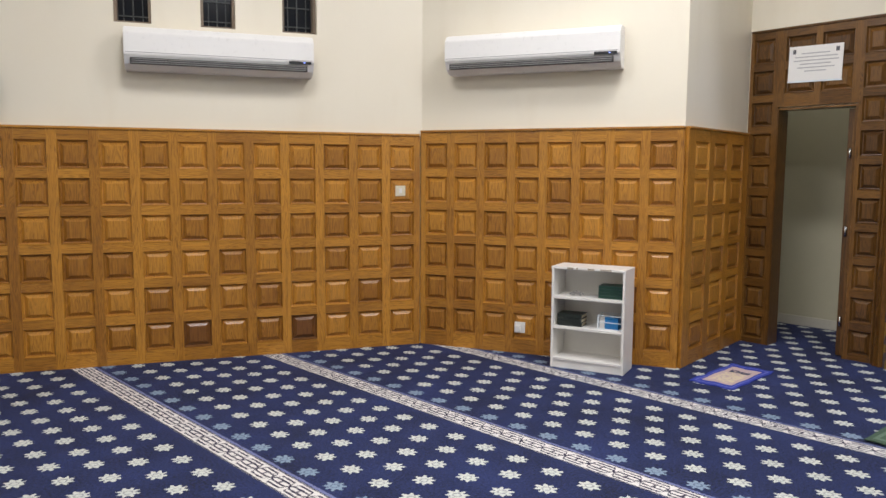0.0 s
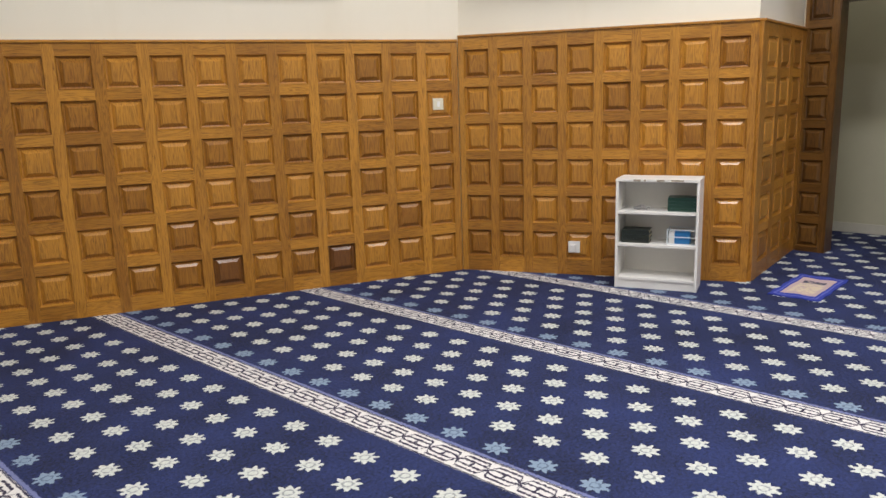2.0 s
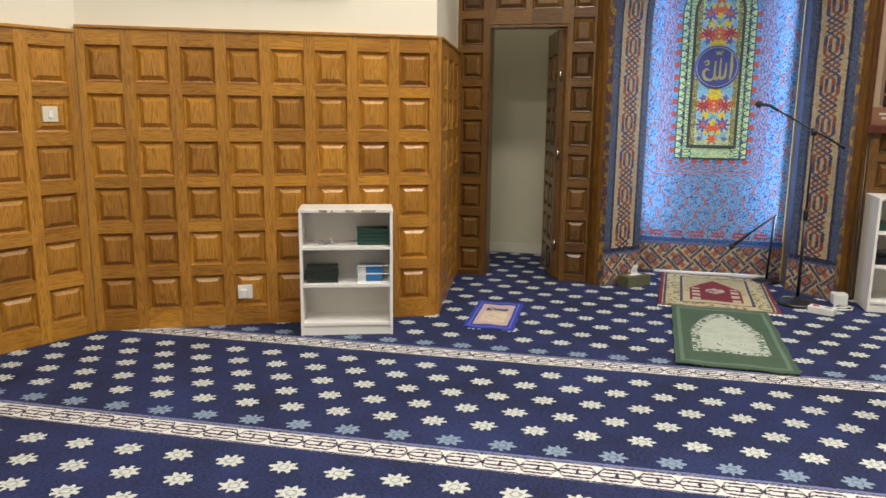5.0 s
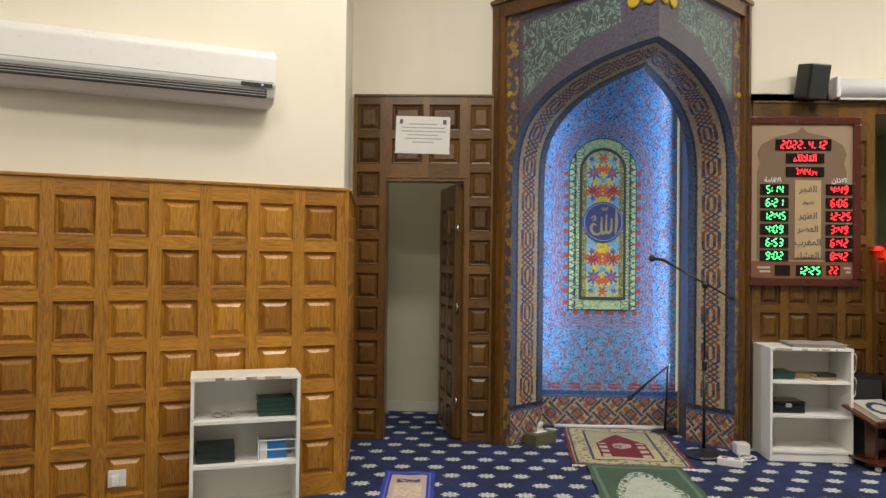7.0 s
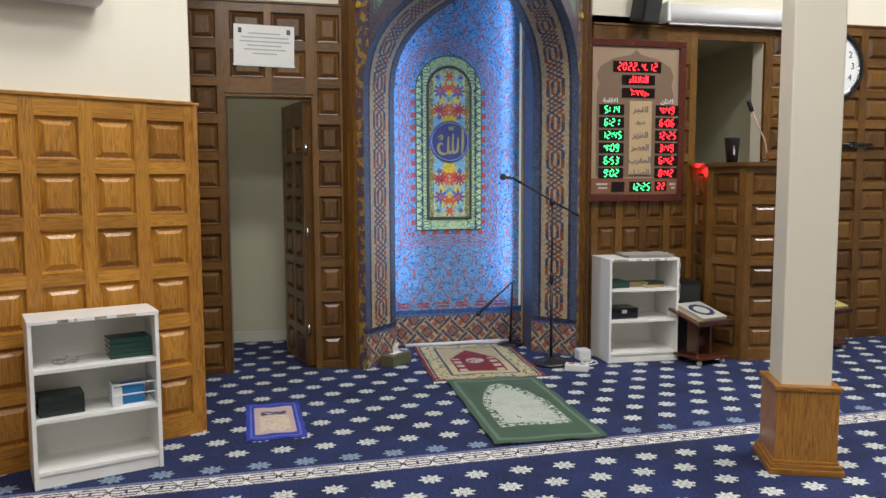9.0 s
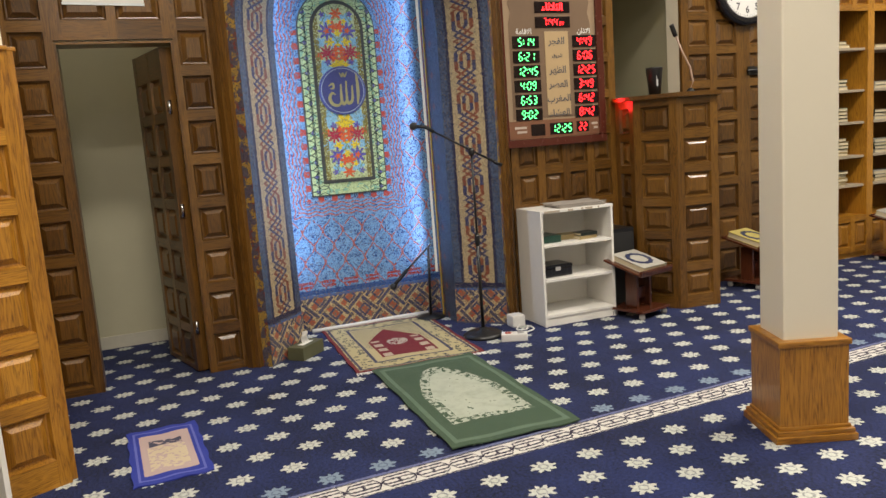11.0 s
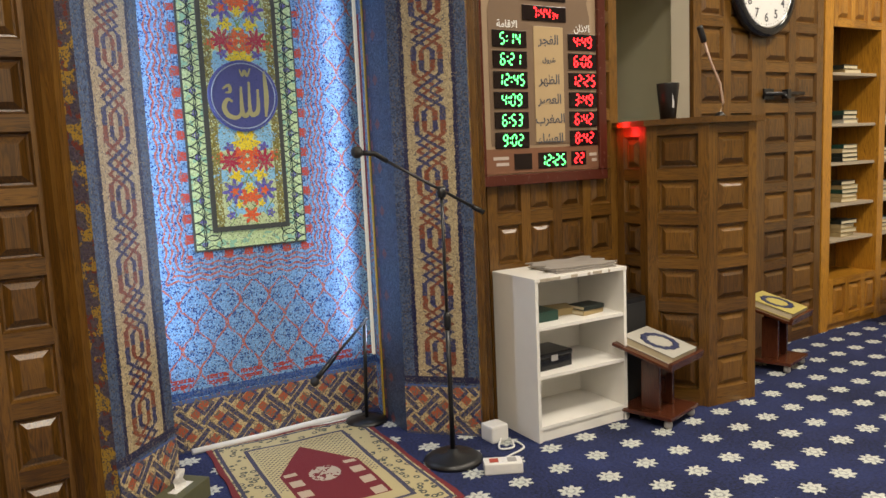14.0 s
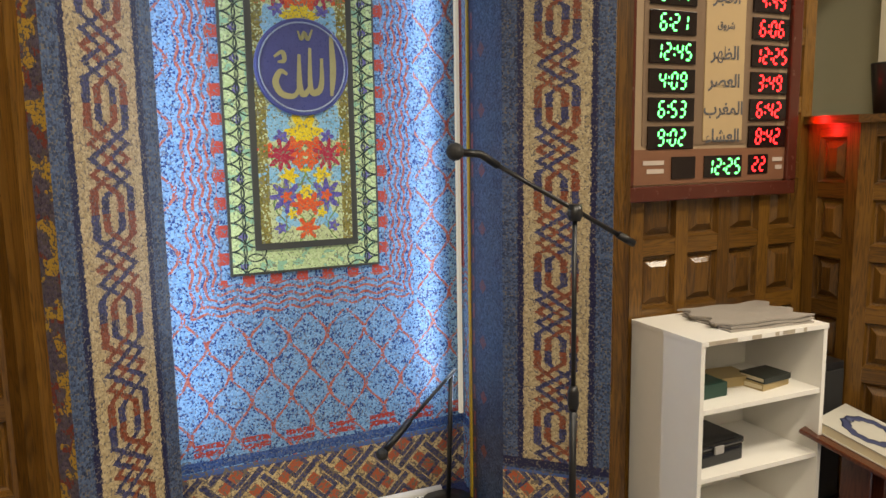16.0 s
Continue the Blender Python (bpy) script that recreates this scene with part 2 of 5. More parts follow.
def make_niche():
    """Pale blue mosaic with navy specks: red ogee lattice, and scalloped red lines round the centre panel. UV: metres from the axis, height."""
    k = Mat("blue_niche_mosaic", 0.22)
    d, r1, r2 = tesserae(k, size=150)
    u, v, _ = k.xyz("UV")
    jog = (k.noise(k.coord("UV"), 30, 2) - 0.5) * 0.010
    u, v = u + jog, v + (k.noise(k.coord("UV"), 34, 2) - 0.5) * 0.010
    clump = k.noise(k.coord("UV"), 28, 3)
    blue = k.mix(r1, (0.11, 0.25, 0.46), (0.22, 0.42, 0.66))
    blue = k.mix((r2 + (clump - 0.5) * 0.9 < 0.22), blue, (0.025, 0.06, 0.19))
    du = ((u + 0.03).abs() - 0.286).max(0.0)
    top = v - 2.16
    arch = (((u + 0.03) * (u + 0.03) + top * top).op("SQRT") - 0.286).max(0.0)
    low = (v * -1.0 + 0.985).max(0.0)
    up = top > 0.0
    ring = up * arch + (up * -1.0 + 1.0) * (du.max(low))
    beside = du > low
    way = beside * v + (beside * -1.0 + 1.0) * u
    wavy = ring + (way * (2 * math.pi / 0.10)).cos() * 0.007
    rings = ((wavy * (2 * math.pi / 0.026)).sin() > 0.30) * (wavy < 0.155) * (ring > 0.03)
    blocks = (ring < 0.034) * (way % 0.10 - 0.05).near(0.022) * (up * -1.0 + 1.0)
    s = (v * (2 * math.pi / 0.225)).sin() * 0.036
    p = (u + s) % 0.15 - 0.075
    q = (u - s + 0.075) % 0.15 - 0.075
    lat = p.near(0.0062).max(q.near(0.0062)) * (ring > 0.165)
    red = k.mix(r1, (0.30, 0.06, 0.045), (0.48, 0.17, 0.125))
    c = k.mix(rings.max(lat) * (r2 < 0.88), blue, red)
    c = k.mix(blocks, c, (0.46, 0.07, 0.05))
    tulip = ((u % 0.17) - 0.085).near(0.055) * (v - 0.345).near(0.024) * (((v - 0.345).near(0.004)) * -1.0 + 1.0)
    c = k.mix(tulip * (r2 < 0.9), c, (0.36, 0.05, 0.04))
    c = k.mix(((v - 0.287).near(0.018)), c, k.mix(r1, (0.02, 0.05, 0.17), (0.06, 0.13, 0.34)))
    k.colour(k.mix((d > 0.70), c, (0.13, 0.17, 0.24)))
    return k.bump((d * -1.0), 0.5, 0.002).m


def make_key():
    """Base band of diagonal key pattern in navy, red and cream."""
    k = Mat("key_pattern_mosaic", 0.3)
    d, r1, r2 = tesserae(k, size=120)
    u, v, _ = k.xyz("UV")
    p = 0.225
    a, b = (u + v) / p, (u - v) / p
    ia, ib = a.op("FLOOR"), b.op("FLOOR")
    fa, fb = a - ia - 0.5, b - ib - 0.5
    par = (ia + ib) % 2.0
    f = par * fa + (par * -1.0 + 1.0) * fb
    m = fa.abs().max(fb.abs())
    navy = (f.abs() - 0.36).near(0.075).max((m - 0.20).near(0.05))
    red = f.near(0.13)
    cream = k.mix(r1, (0.46, 0.33, 0.15), (0.62, 0.50, 0.28))
    c = k.mix(red, cream, (0.40, 0.09, 0.04))
    c = k.mix(navy, c, k.mix(r1, (0.02, 0.025, 0.07), (0.06, 0.07, 0.17)))
    c = k.mix((v - 0.262).near(0.014), c, (0.05, 0.11, 0.30))
    c = k.mix(v - 0.012 < 0.0, c, (0.05, 0.06, 0.14))
    k.colour(k.mix(d > 0.62, c, (0.16, 0.13, 0.10)))
    return k.bump(d * -1.0, 0.5, 0.002).m


def make_chain():
    """Ivory band with four interlaced navy and rust strands, long loops and tight knots in turn, between blue borders. UV: across (-1 to 1), along in metres."""
    k = Mat("interlace_mosaic", 0.3)
    d, r1, r2 = tesserae(k, "Object", 150)
    v, s, _ = k.xyz("UV")
    v = v + (r2 - 0.5) * 0.035
    e = v / 0.56
    q = (s / 0.285 + (r1 - 0.5) * 0.02) % 1.0 - 0.5
    turn = ((s / 0.285 + 0.5) % 2.0 > 1.0) * 2.0 - 1.0
    m = q.abs()
    wide = ((m - 0.22) / -0.14 + 1.0).clip(-1, 1) * 0.60
    inner = ((m - 0.22) / -0.07).clip(0, 1) * 0.25 - ((m - 0.36).abs() / -0.14 + 1.0).max(0.0) * 0.60
    wide, inner = wide * turn, inner * turn
    one, two = (e - wide).near(0.13), (e + wide).near(0.13)
    three, four = (e - inner).near(0.12), (e + inner).near(0.12)
    ivory = k.mix(r1, (0.30, 0.225, 0.12), (0.52, 0.42, 0.25))
    navy = k.mix(r1, (0.012, 0.014, 0.05), (0.06, 0.07, 0.17))
    rust = k.mix(r1, (0.13, 0.03, 0.015), (0.27, 0.08, 0.04))
    c = k.mix(two, ivory, rust)
    c = k.mix(four, c, navy)
    c = k.mix(three, c, rust)
    c = k.mix(one * ((two * three) * -1.0 + 1.0), c, navy)
    low = s < 0.30
    border = (v.abs() > 0.60).max(low)
    bl = k.mix(r1, (0.012, 0.022, 0.055), (0.085, 0.13, 0.22))
    bl = k.mix((v.abs() - 0.655).near(0.055).max((s - 0.285).near(0.016)), bl, (0.012, 0.015, 0.055))
    c = k.mix(border, c, bl)
    k.colour(k.mix(d > 0.72, c, (0.15, 0.13, 0.11)))
    return k.bump(d * -1.0, 0.5, 0.002).m


def make_spandrel():
    """Dim violet-blue mosaic with pale scrollwork in the upper corners. UV: metres from the ridge, height."""
    k = Mat("spandrel_mosaic", 0.35)
    d, r1, r2 = tesserae(k, size=140)
    u, v, _ = k.xyz("UV")
    base = k.mix(r1, (0.035, 0.035, 0.075), (0.14, 0.125, 0.18))
    n = k.noise(k.coord("UV"), 7.5, 1, 0.4, 1.3)
    scroll = ((n * 46.0).sin() > 0.15)
    field = (u > 0.30) * (u < 1.22) * (v > 2.30) * (v < 3.16) * (v - 2.94 + ((u - 0.3) * 0.55) * ((u - 0.3) * 0.8) > 0.0)
    c = k.mix(field, base, (0.05, 0.09, 0.10))
    c = k.mix(field * scroll, c, k.mix(r1, (0.16, 0.30, 0.27), (0.30, 0.42, 0.38)))
    c = k.mix((v - 3.20).near(0.012).max((u - 1.27).near(0.012)), c, (0.03, 0.03, 0.09))
    gold = (k.noise(k.coord("UV"), 14, 2) > 0.52) * (u > 1.27)
    c = k.mix((u > 1.27) * (k.noise(k.coord("UV"), 19, 2) > 0.57), c, (0.19, 0.04, 0.03))
    c = k.mix(gold, c, (0.46, 0.29, 0.05))
    k.colour(k.mix(d > 0.62, c, (0.10, 0.09, 0.10)))
    return k.bump(d * -1.0, 0.5, 0.002).m


def make_reveal():
    """Slate-blue mosaic with navy specks, a dark inner line and rust triangles. Object axes in metres."""
    k = Mat("slate_blue_mosaic", 0.3)
    d, r1, r2 = tesserae(k, "Object", 150)
    x, y, z = k.xyz()
    clump = k.noise(k.coord(), 26, 3)
    c = k.mix(r1, (0.022, 0.038, 0.075), (0.085, 0.13, 0.20))
    c = k.mix(r2 + (clump - 0.5) * 0.9 < 0.36, c, (0.012, 0.018, 0.05))
    c = k.mix((x - 6.80).near(0.022), c, (0.015, 0.018, 0.05))
    tri = (x - 6.72).abs() + (z % 0.22 - 0.03).abs() < 0.030
    c = k.mix(tri, c, (0.20, 0.05, 0.035))
    c = k.mix((x - 6.80).near(0.008) * (z % 0.11 < 0.06), c, (0.26, 0.06, 0.04))
    k.colour(k.mix(d > 0.72, c, (0.06, 0.07, 0.09)))
    return k.bump(d * -1.0, 0.5, 0.002).m


def make_flowers():
    """Centre of the arched panel: mirrored flower sprays in yellow, red and blue on pale ground. UV: metres from the panel's middle."""
    k = Mat("flower_mosaic", 0.25)
    u, v, _ = k.xyz("UV")
    v = v.abs() + (k.noise(k.coord("UV"), 60, 2) - 0.5) * 0.012
    u = u.abs() + (k.noise(k.coord("UV"), 55, 2) - 0.5) * 0.010
    d2, t1, t2 = k.cells(k.coord("UV"), 150)

    def bloom(cu, cv, r, n, lobe):
        a, b = u - cu, v - cv
        ray = (a * a + b * b).op("SQRT")
        return ray < (b.op("ARCTAN2", a) * n).cos() * (r * lobe) + r

    c = k.mix(t1, (0.42, 0.50, 0.24), (0.58, 0.66, 0.38))
    sky = k.mix(t1, (0.16, 0.42, 0.62), (0.30, 0.56, 0.72))
    for cu, cv, r in ((0.10, 0.175, 0.055), (0.02, 0.355, 0.06), (0.07, 0.52, 0.04), (0.13, 0.36, 0.035)):
        c = k.mix(bloom(cu, cv, r, 5, 0.25), c, sky)
    red, wine = k.mix(t1, (0.62, 0.07, 0.03), (0.78, 0.16, 0.05)), k.mix(t1, (0.34, 0.02, 0.05), (0.46, 0.05, 0.09))
    gold, violet = k.mix(t1, (0.68, 0.48, 0.02), (0.82, 0.66, 0.05)), k.mix(t1, (0.07, 0.07, 0.30), (0.17, 0.15, 0.46))
    leaf = k.mix(t1, (0.10, 0.22, 0.06), (0.20, 0.34, 0.10))
    stem = ((u - 0.03 - (v * 31.0).sin() * 0.028).near(0.0035) * (v > 0.18)).max((u - 0.10 + (v * 37.0).sin() * 0.022).near(0.003) * (v > 0.25))
    c = k.mix(stem, c, leaf)
    for cu, cv, r, n, lobe, paint in (
            (0.0, 0.205, 0.055, 6, 0.35, gold), (0.085, 0.225, 0.022, 5, 0.3, violet), (0.035, 0.265, 0.034, 5, 0.3, red),
            (0.085, 0.290, 0.044, 9, 0.38, wine), (0.145, 0.265, 0.024, 5, 0.3, red), (0.02, 0.315, 0.024, 4, 0.3, red),
            (0.06, 0.365, 0.027, 6, 0.3, gold), (0.0, 0.345, 0.014, 3, 0.5, gold), (0.075, 0.440, 0.048, 8, 0.36, violet),
            (0.075, 0.440, 0.018, 5, 0.3, red), (0.0, 0.425, 0.022, 6, 0.35, gold), (0.02, 0.470, 0.032, 5, 0.4, red),
            (0.055, 0.505, 0.016, 5, 0.3, gold), (0.0, 0.560, 0.034, 7, 0.4, red), (0.10, 0.555, 0.018, 5, 0.3, violet)):
        c = k.mix(bloom(cu, cv, r, n, lobe), c, paint)
    c = k.mix((u > 0.135) * (t2 < 0.8), c, k.mix(t1, (0.13, 0.12, 0.035), (0.30, 0.26, 0.07)))
    k.colour(k.mix(d2 > 0.72, c, (0.20, 0.21, 0.14)))
    return k.bump(d2 * -1.0, 0.4, 0.002).m


def make_leafy():
    """Pale green mosaic with overlapping fans of thin dark arcs and violet buds."""
    k = Mat("green_leaf_mosaic", 0.25)
    u, v, _ = k.xyz("UV")
    d2, t1, t2 = k.cells(k.coord("UV"), 150)
    p = 0.105
    b = (v % p) - p / 2
    line = None
    for side in (0.277, 0.195):
        a = u.abs() - side
        for shift in (0.0, p):
            bb = b if not shift else ((v + p / 2) % p) - p / 2
            r = (a * a + bb * bb).op("SQRT")
            arc = (r - 0.052).near(0.0032) if side > 0.2 else (r - 0.040).near(0.0028)
            line = arc if line is None else line.max(arc)
    a = u.abs() - 0.236
    c = k.mix(t1, (0.38, 0.52, 0.24), (0.60, 0.72, 0.40))
    c = k.mix((k.noise(k.coord("UV"), 24, 2) > 0.57), c, (0.26, 0.50, 0.34))
    c = k.mix(((a * a + b * b).op("SQRT") < 0.017) * (t2 < 0.85), c, (0.13, 0.12, 0.34))
    c = k.mix(line, c, (0.03, 0.05, 0.045))
    k.colour(k.mix(d2 > 0.72, c, (0.22, 0.27, 0.17)))
    return k.bump(d2 * -1.0, 0.4, 0.002).m


NICHE, KEY, CHAIN, SPANDREL, SLATE = make_niche(), make_key(), make_chain(), make_spandrel(), make_reveal()
FLOWERS, LEAFY = make_flowers(), make_leafy()
DISC_BLUE = plain("violet_blue_mosaic", (0.06, 0.075, 0.24), 0.3, vary=0.35, scale=220)
DARK_LEAD = plain("dark_lead", (0.05, 0.055, 0.05), 0.4)
TEXT_GOLD = plain("gold_letter", (0.36, 0.34, 0.16), 0.35, vary=0.25, scale=160)


def rug_mat(name, ground, rim, field, motif, kind):
    """A prayer rug. Generated coordinates: u across, v along, the arch towards v = 1."""
    k = Mat(name, 0.95)
    u, v, _ = k.xyz("Generated")
    u = u - 0.5
    pile = k.noise(k.coord(), 300, 3, 0.7)
    n = k.noise(k.coord(), 38, 2, 0.5, 0.6)
    d, r1, r2 = k.cells(k.coord(), 24)
    a = u.abs()
    e = (a * -1.0 + 0.5).min((v * -1.0 + 1.0).min(v) * 1.5)
    shade = (pile * 0.6 + 0.2)
    c = k.mix(shade, tuple(q * 0.75 for q in ground), ground)
    if kind == "red":
        c = k.mix((e < 0.19) * ((d - 0.28).near(0.09)), c, motif)
        c = k.mix((e - 0.20).near(0.012).max((e - 0.055).near(0.010)), c, (0.05, 0.05, 0.09))
        c = k.mix(e < 0.035, c, rim)
        inner = e > 0.225
        top = (a * -1.15 + 0.80)
        arch = inner * (a < 0.225) * (v < top) * (v > 0.20)
        c = k.mix(inner * (v > 0.40) * (((u * 190.0).sin() * (v * 260.0).sin()) > 0.35), c, (0.10, 0.09, 0.08))
        c = k.mix(arch, c, field)
        c = k.mix(arch * ((a - 0.17).near(0.035) * (v < 0.55)) * (((v * 60.0).sin()) > -0.2), c, (0.45, 0.36, 0.27))
        med = ((u * u + (v - 0.48) * (v - 0.48) * 1.6).op("SQRT") < 0.085)
        c = k.mix(arch * med * (n > 0.45), c, (0.40, 0.34, 0.28))
    else:
        blot = k.noise(k.coord(), 9, 4, 0.7)
        if kind == "green":
            dome = (a < 0.25) * (v > 0.24) * (v < a * a * -4.5 + 0.80)
            ring = (a < 0.33) * (v > 0.20) * (v < a * a * -3.2 + 0.88)
            c = k.mix(ring * (n > 0.47), c, field)
            c = k.mix(dome * (blot * 0.8 + n * 0.4 > 0.44), c, field)
            c = k.mix((e - 0.07).near(0.018), c, rim)
            c = k.mix((blot - 0.45).op("MULTIPLY", 1.0, clamp=True), c, tuple(q * 0.6 for q in ground))
        else:
            inner = (a < 0.34) * (v > 0.14) * (v < 0.86)
            c = k.mix(inner, c, field)
            c = k.mix((a < 0.25) * (v > 0.20) * (v < 0.62) * (n > 0.46), c, (0.62, 0.52, 0.36))
            c = k.mix((a < 0.22) * (v - 0.68).near(0.05) * (n > 0.42), c, motif)
            c = k.mix((e - 0.10).near(0.016), c, rim)
    k.colour(c)
    return k.bump(pile, 0.5, 0.003).m


RUG_RED = rug_mat("red_cream_rug", (0.52, 0.44, 0.24), (0.16, 0.02, 0.025), (0.15, 0.012, 0.02), (0.07, 0.08, 0.07), "red")
RUG_GREEN = rug_mat("green_rug", (0.06, 0.105, 0.065), (0.11, 0.17, 0.12), (0.42, 0.46, 0.38), (0.30, 0.36, 0.29), "green")
RUG_BLUE = rug_mat("small_blue_rug", (0.03, 0.05, 0.36), (0.12, 0.14, 0.48), (0.50, 0.38, 0.36), (0.06, 0.06, 0.10), "small")
FRINGE = plain("white_fringe", (0.70, 0.69, 0.66), 0.95)
CLOCK_BLACK = plain("gloss_black", (0.01, 0.01, 0.012), 0.12)
LEAF_SCREEN = plain("screen_case", (0.76, 0.76, 0.76), 0.35, vary=0.03)

# ---- building helpers ----


def box(bm, x0, x1, y0, y1, z0, z1, bevel=0.0):
    vs = [bm.verts.new(p) for p in ((x0, y0, z0), (x1, y0, z0), (x1, y1, z0), (x0, y1, z0), (x0, y0, z1), (x1, y0, z1), (x1, y1, z1), (x0, y1, z1))]
    fs = [bm.faces.new([vs[i] for i in q]) for q in ((3, 2, 1, 0), (4, 5, 6, 7), (0, 1, 5, 4), (1, 2, 6, 5), (2, 3, 7, 6), (3, 0, 4, 7))]
    if bevel:
        es = list({e for f in fs for e in f.edges})
        bmesh.ops.bevel(bm, geom=es, offset=bevel, segments=2, affect="EDGES", profile=0.6)
    return bm


def B(*args):
    return box(bmesh.new(), *args)


def lathe(bm, profile, n=24, at=(0, 0, 0)):
    """A turned shape round z from (radius, height) pairs."""
    rings = [[bm.verts.new((at[0] + r * math.cos(2 * math.pi * i / n), at[1] + r * math.sin(2 * math.pi * i / n), at[2] + h)) for i in range(n)] for r, h in profile]
    for a, b in zip(rings, rings[1:]):
        for i in range(n):
            f = bm.faces.new((a[i], a[(i + 1) % n], b[(i + 1) % n], b[i]))
            f.smooth = True
    bm.faces.new(rings[0][::-1])
    bm.faces.new(rings[-1])
    return bm


def tube(bm, pts, r, n=10):
    """A round bar along points."""
    pts = [Vector(p) for p in pts]
    rings = []
    for i, p in enumerate(pts):
        d = (pts[min(i + 1, len(pts) - 1)] - pts[max(i - 1, 0)]).normalized()
        q = d.to_track_quat("Z", "Y")
        rings.append([bm.verts.new(p + q @ Vector((r * math.cos(2 * math.pi * k / n), r * math.sin(2 * math.pi * k / n), 0))) for k in range(n)])
    for a, b in zip(rings, rings[1:]):
        for k in range(n):
            f = bm.faces.new((a[k], a[(k + 1) % n], b[(k + 1) % n], b[k]))
            f.smooth = True
    bm.faces.new(rings[0][::-1])
    bm.faces.new(rings[-1])
    return bm


def prism(bm, outline, z0, z1):
    """An upright prism over a plan outline."""
    lo = [bm.verts.new((x, y, z0)) for x, y in outline]
    hi = [bm.verts.new((x, y, z1)) for x, y in outline]
    bm.faces.new(lo[::-1])
    bm.faces.new(hi)
    n = len(outline)
    for i in range(n):
        bm.faces.new((lo[i], lo[(i + 1) % n], hi[(i + 1) % n], hi[i]))
    bmesh.ops.recalc_face_normals(bm, faces=bm.faces)
    return bm


def mesh_of(name, bm, material):
    me = bpy.data.meshes.new(name)
    bm.to_mesh(me)
    bm.free()
    me.materials.append(material)
    return me


def part(name, bm, material, parent, label="", at=None):
    ob = new(name, mesh_of(name, bm, material))
    ob.parent = parent
    if at is not None:
        ob.matrix_basis = at
    if label:
        ob["label"] = label
    return ob


def thing(name, m, label, category, group="", kind=""):
    ob = new(name)
    ob.empty_display_size = 0.05
    ob.matrix_basis = m
    return tagged(ob, label, category, group, kind)


def solid(name, bm, material, label, category, kind="", m=None):
    ob = new(name, mesh_of(name, bm, material))
    if m is not None:
        ob.matrix_basis = m
    return tagged(ob, label, category, "", kind)


def along(p, q):
    """Frame of a wall from p to q: x along it, y out of the hall, z up."""
    a = math.degrees(math.atan2(q[1] - p[1], q[0] - p[0]))
    return pose(p[0], p[1], 0, 0, 0, a), math.hypot(q[0] - p[0], q[1] - p[1])


def quads(bm, rows, uvs=None):
    """A sheet from rows of points, with UVs."""
    lay = bm.loops.layers.uv.verify()
    vs = [[bm.verts.new(p) for p in row] for row in rows]
    for i in range(len(rows) - 1):
        for j in range(len(rows[0]) - 1):
            f = bm.faces.new((vs[i][j], vs[i][j + 1], vs[i + 1][j + 1], vs[i + 1][j]))
            if uvs:
                for loop, (a, b) in zip(f.loops, ((i, j), (i, j + 1), (i + 1, j + 1), (i + 1, j))):
                    loop[lay].uv = uvs[a][b]
    return bm


# ---- plan ----
CL, CA, CB, CC = (1.09, 6.78), (4.19, 5.48), (5.12, 3.57), (6.42, 3.74)
FX = 6.42
TOP = 4.5
MA, LA = along(CL, CA)
MB, LB = along(CA, CB)
MC, LC = along(CB, CC)
MF, LF = along(CC, (FX, -6.0))
YC = 1.66


def fu(y):
    """Distance along the front wall for a world y."""
    return CC[1] - y


floor = solid("floor", B(-5, 8.2, -6.3, 9.5, -0.1, 0), CARPET, "deep blue carpet with cream flowers and woven bands", "carpet", "structure")
solid("ceiling", B(-5, 8.2, -6.3, 9.5, TOP, TOP + 0.15), CEILING, "plain off-white painted ceiling", "ceiling", "structure")

PANEL_MESHES = {}


def panel_mesh(w, h, mat):
    """A raised panel: sloping moulding, sunk margin, raised field."""
    key = (round(w, 3), round(h, 3), mat.name)
    if key not in PANEL_MESHES:
        bm = bmesh.new()
        rings = []
        for inset, y in ((0, -0.0315), (0.009, -0.011), (0.017, -0.009), (0.019, -0.012), (0.043, -0.030)):
            a, b = w / 2 - inset, h / 2 - inset
            rings.append([bm.verts.new(p) for p in ((-a, y, -b), (a, y, -b), (a, y, b), (-a, y, b))])
        for r, s in zip(rings, rings[1:]):
            for i in range(4):
                bm.faces.new((r[i], r[(i + 1) % 4], s[(i + 1) % 4], s[i]))
        bm.faces.new(rings[-1])
        PANEL_MESHES[key] = mesh_of("panel", bm, mat)
    return PANEL_MESHES[key]


LATER = []


def panelling(owner, u0, u1, z0, z1, cols, rows, wood, rail_wood, cap=True, at=None):
    """Framed oak panelling: stiles between the columns (a, b), rails between the rows (c, d), one raised panel in each opening."""
    edges = [u0] + [e for c in cols for e in c] + [u1]
    for i in range(0, len(edges), 2):
        part("stile", B(edges[i], edges[i + 1], -0.031, 0, z0, z1), wood, owner, at=at)
    levels = [z0] + [e for r in rows for e in r] + [z1]
    bm = bmesh.new()
    for a, b in cols:
        for i in range(0, len(levels), 2):
            part("rail", B(a, b, -0.0295, 0, levels[i], levels[i + 1]), rail_wood, owner, at=at)
        box(bm, a, b, -0.001, 0, z0, z1)
    if cols:
        part("backing", bm, wood, owner, at=at)
    else:
        bm.free()
    if cap:
        part("cap", B(u0, u1, -0.042, 0.0, z1, z1 + 0.018, 0.004), rail_wood, owner, at=at)
    for a, b in cols:
        for c, d in rows:
            LATER.append((owner, (a + b) / 2, (c + d) / 2, b - a, d - c, wood, at))


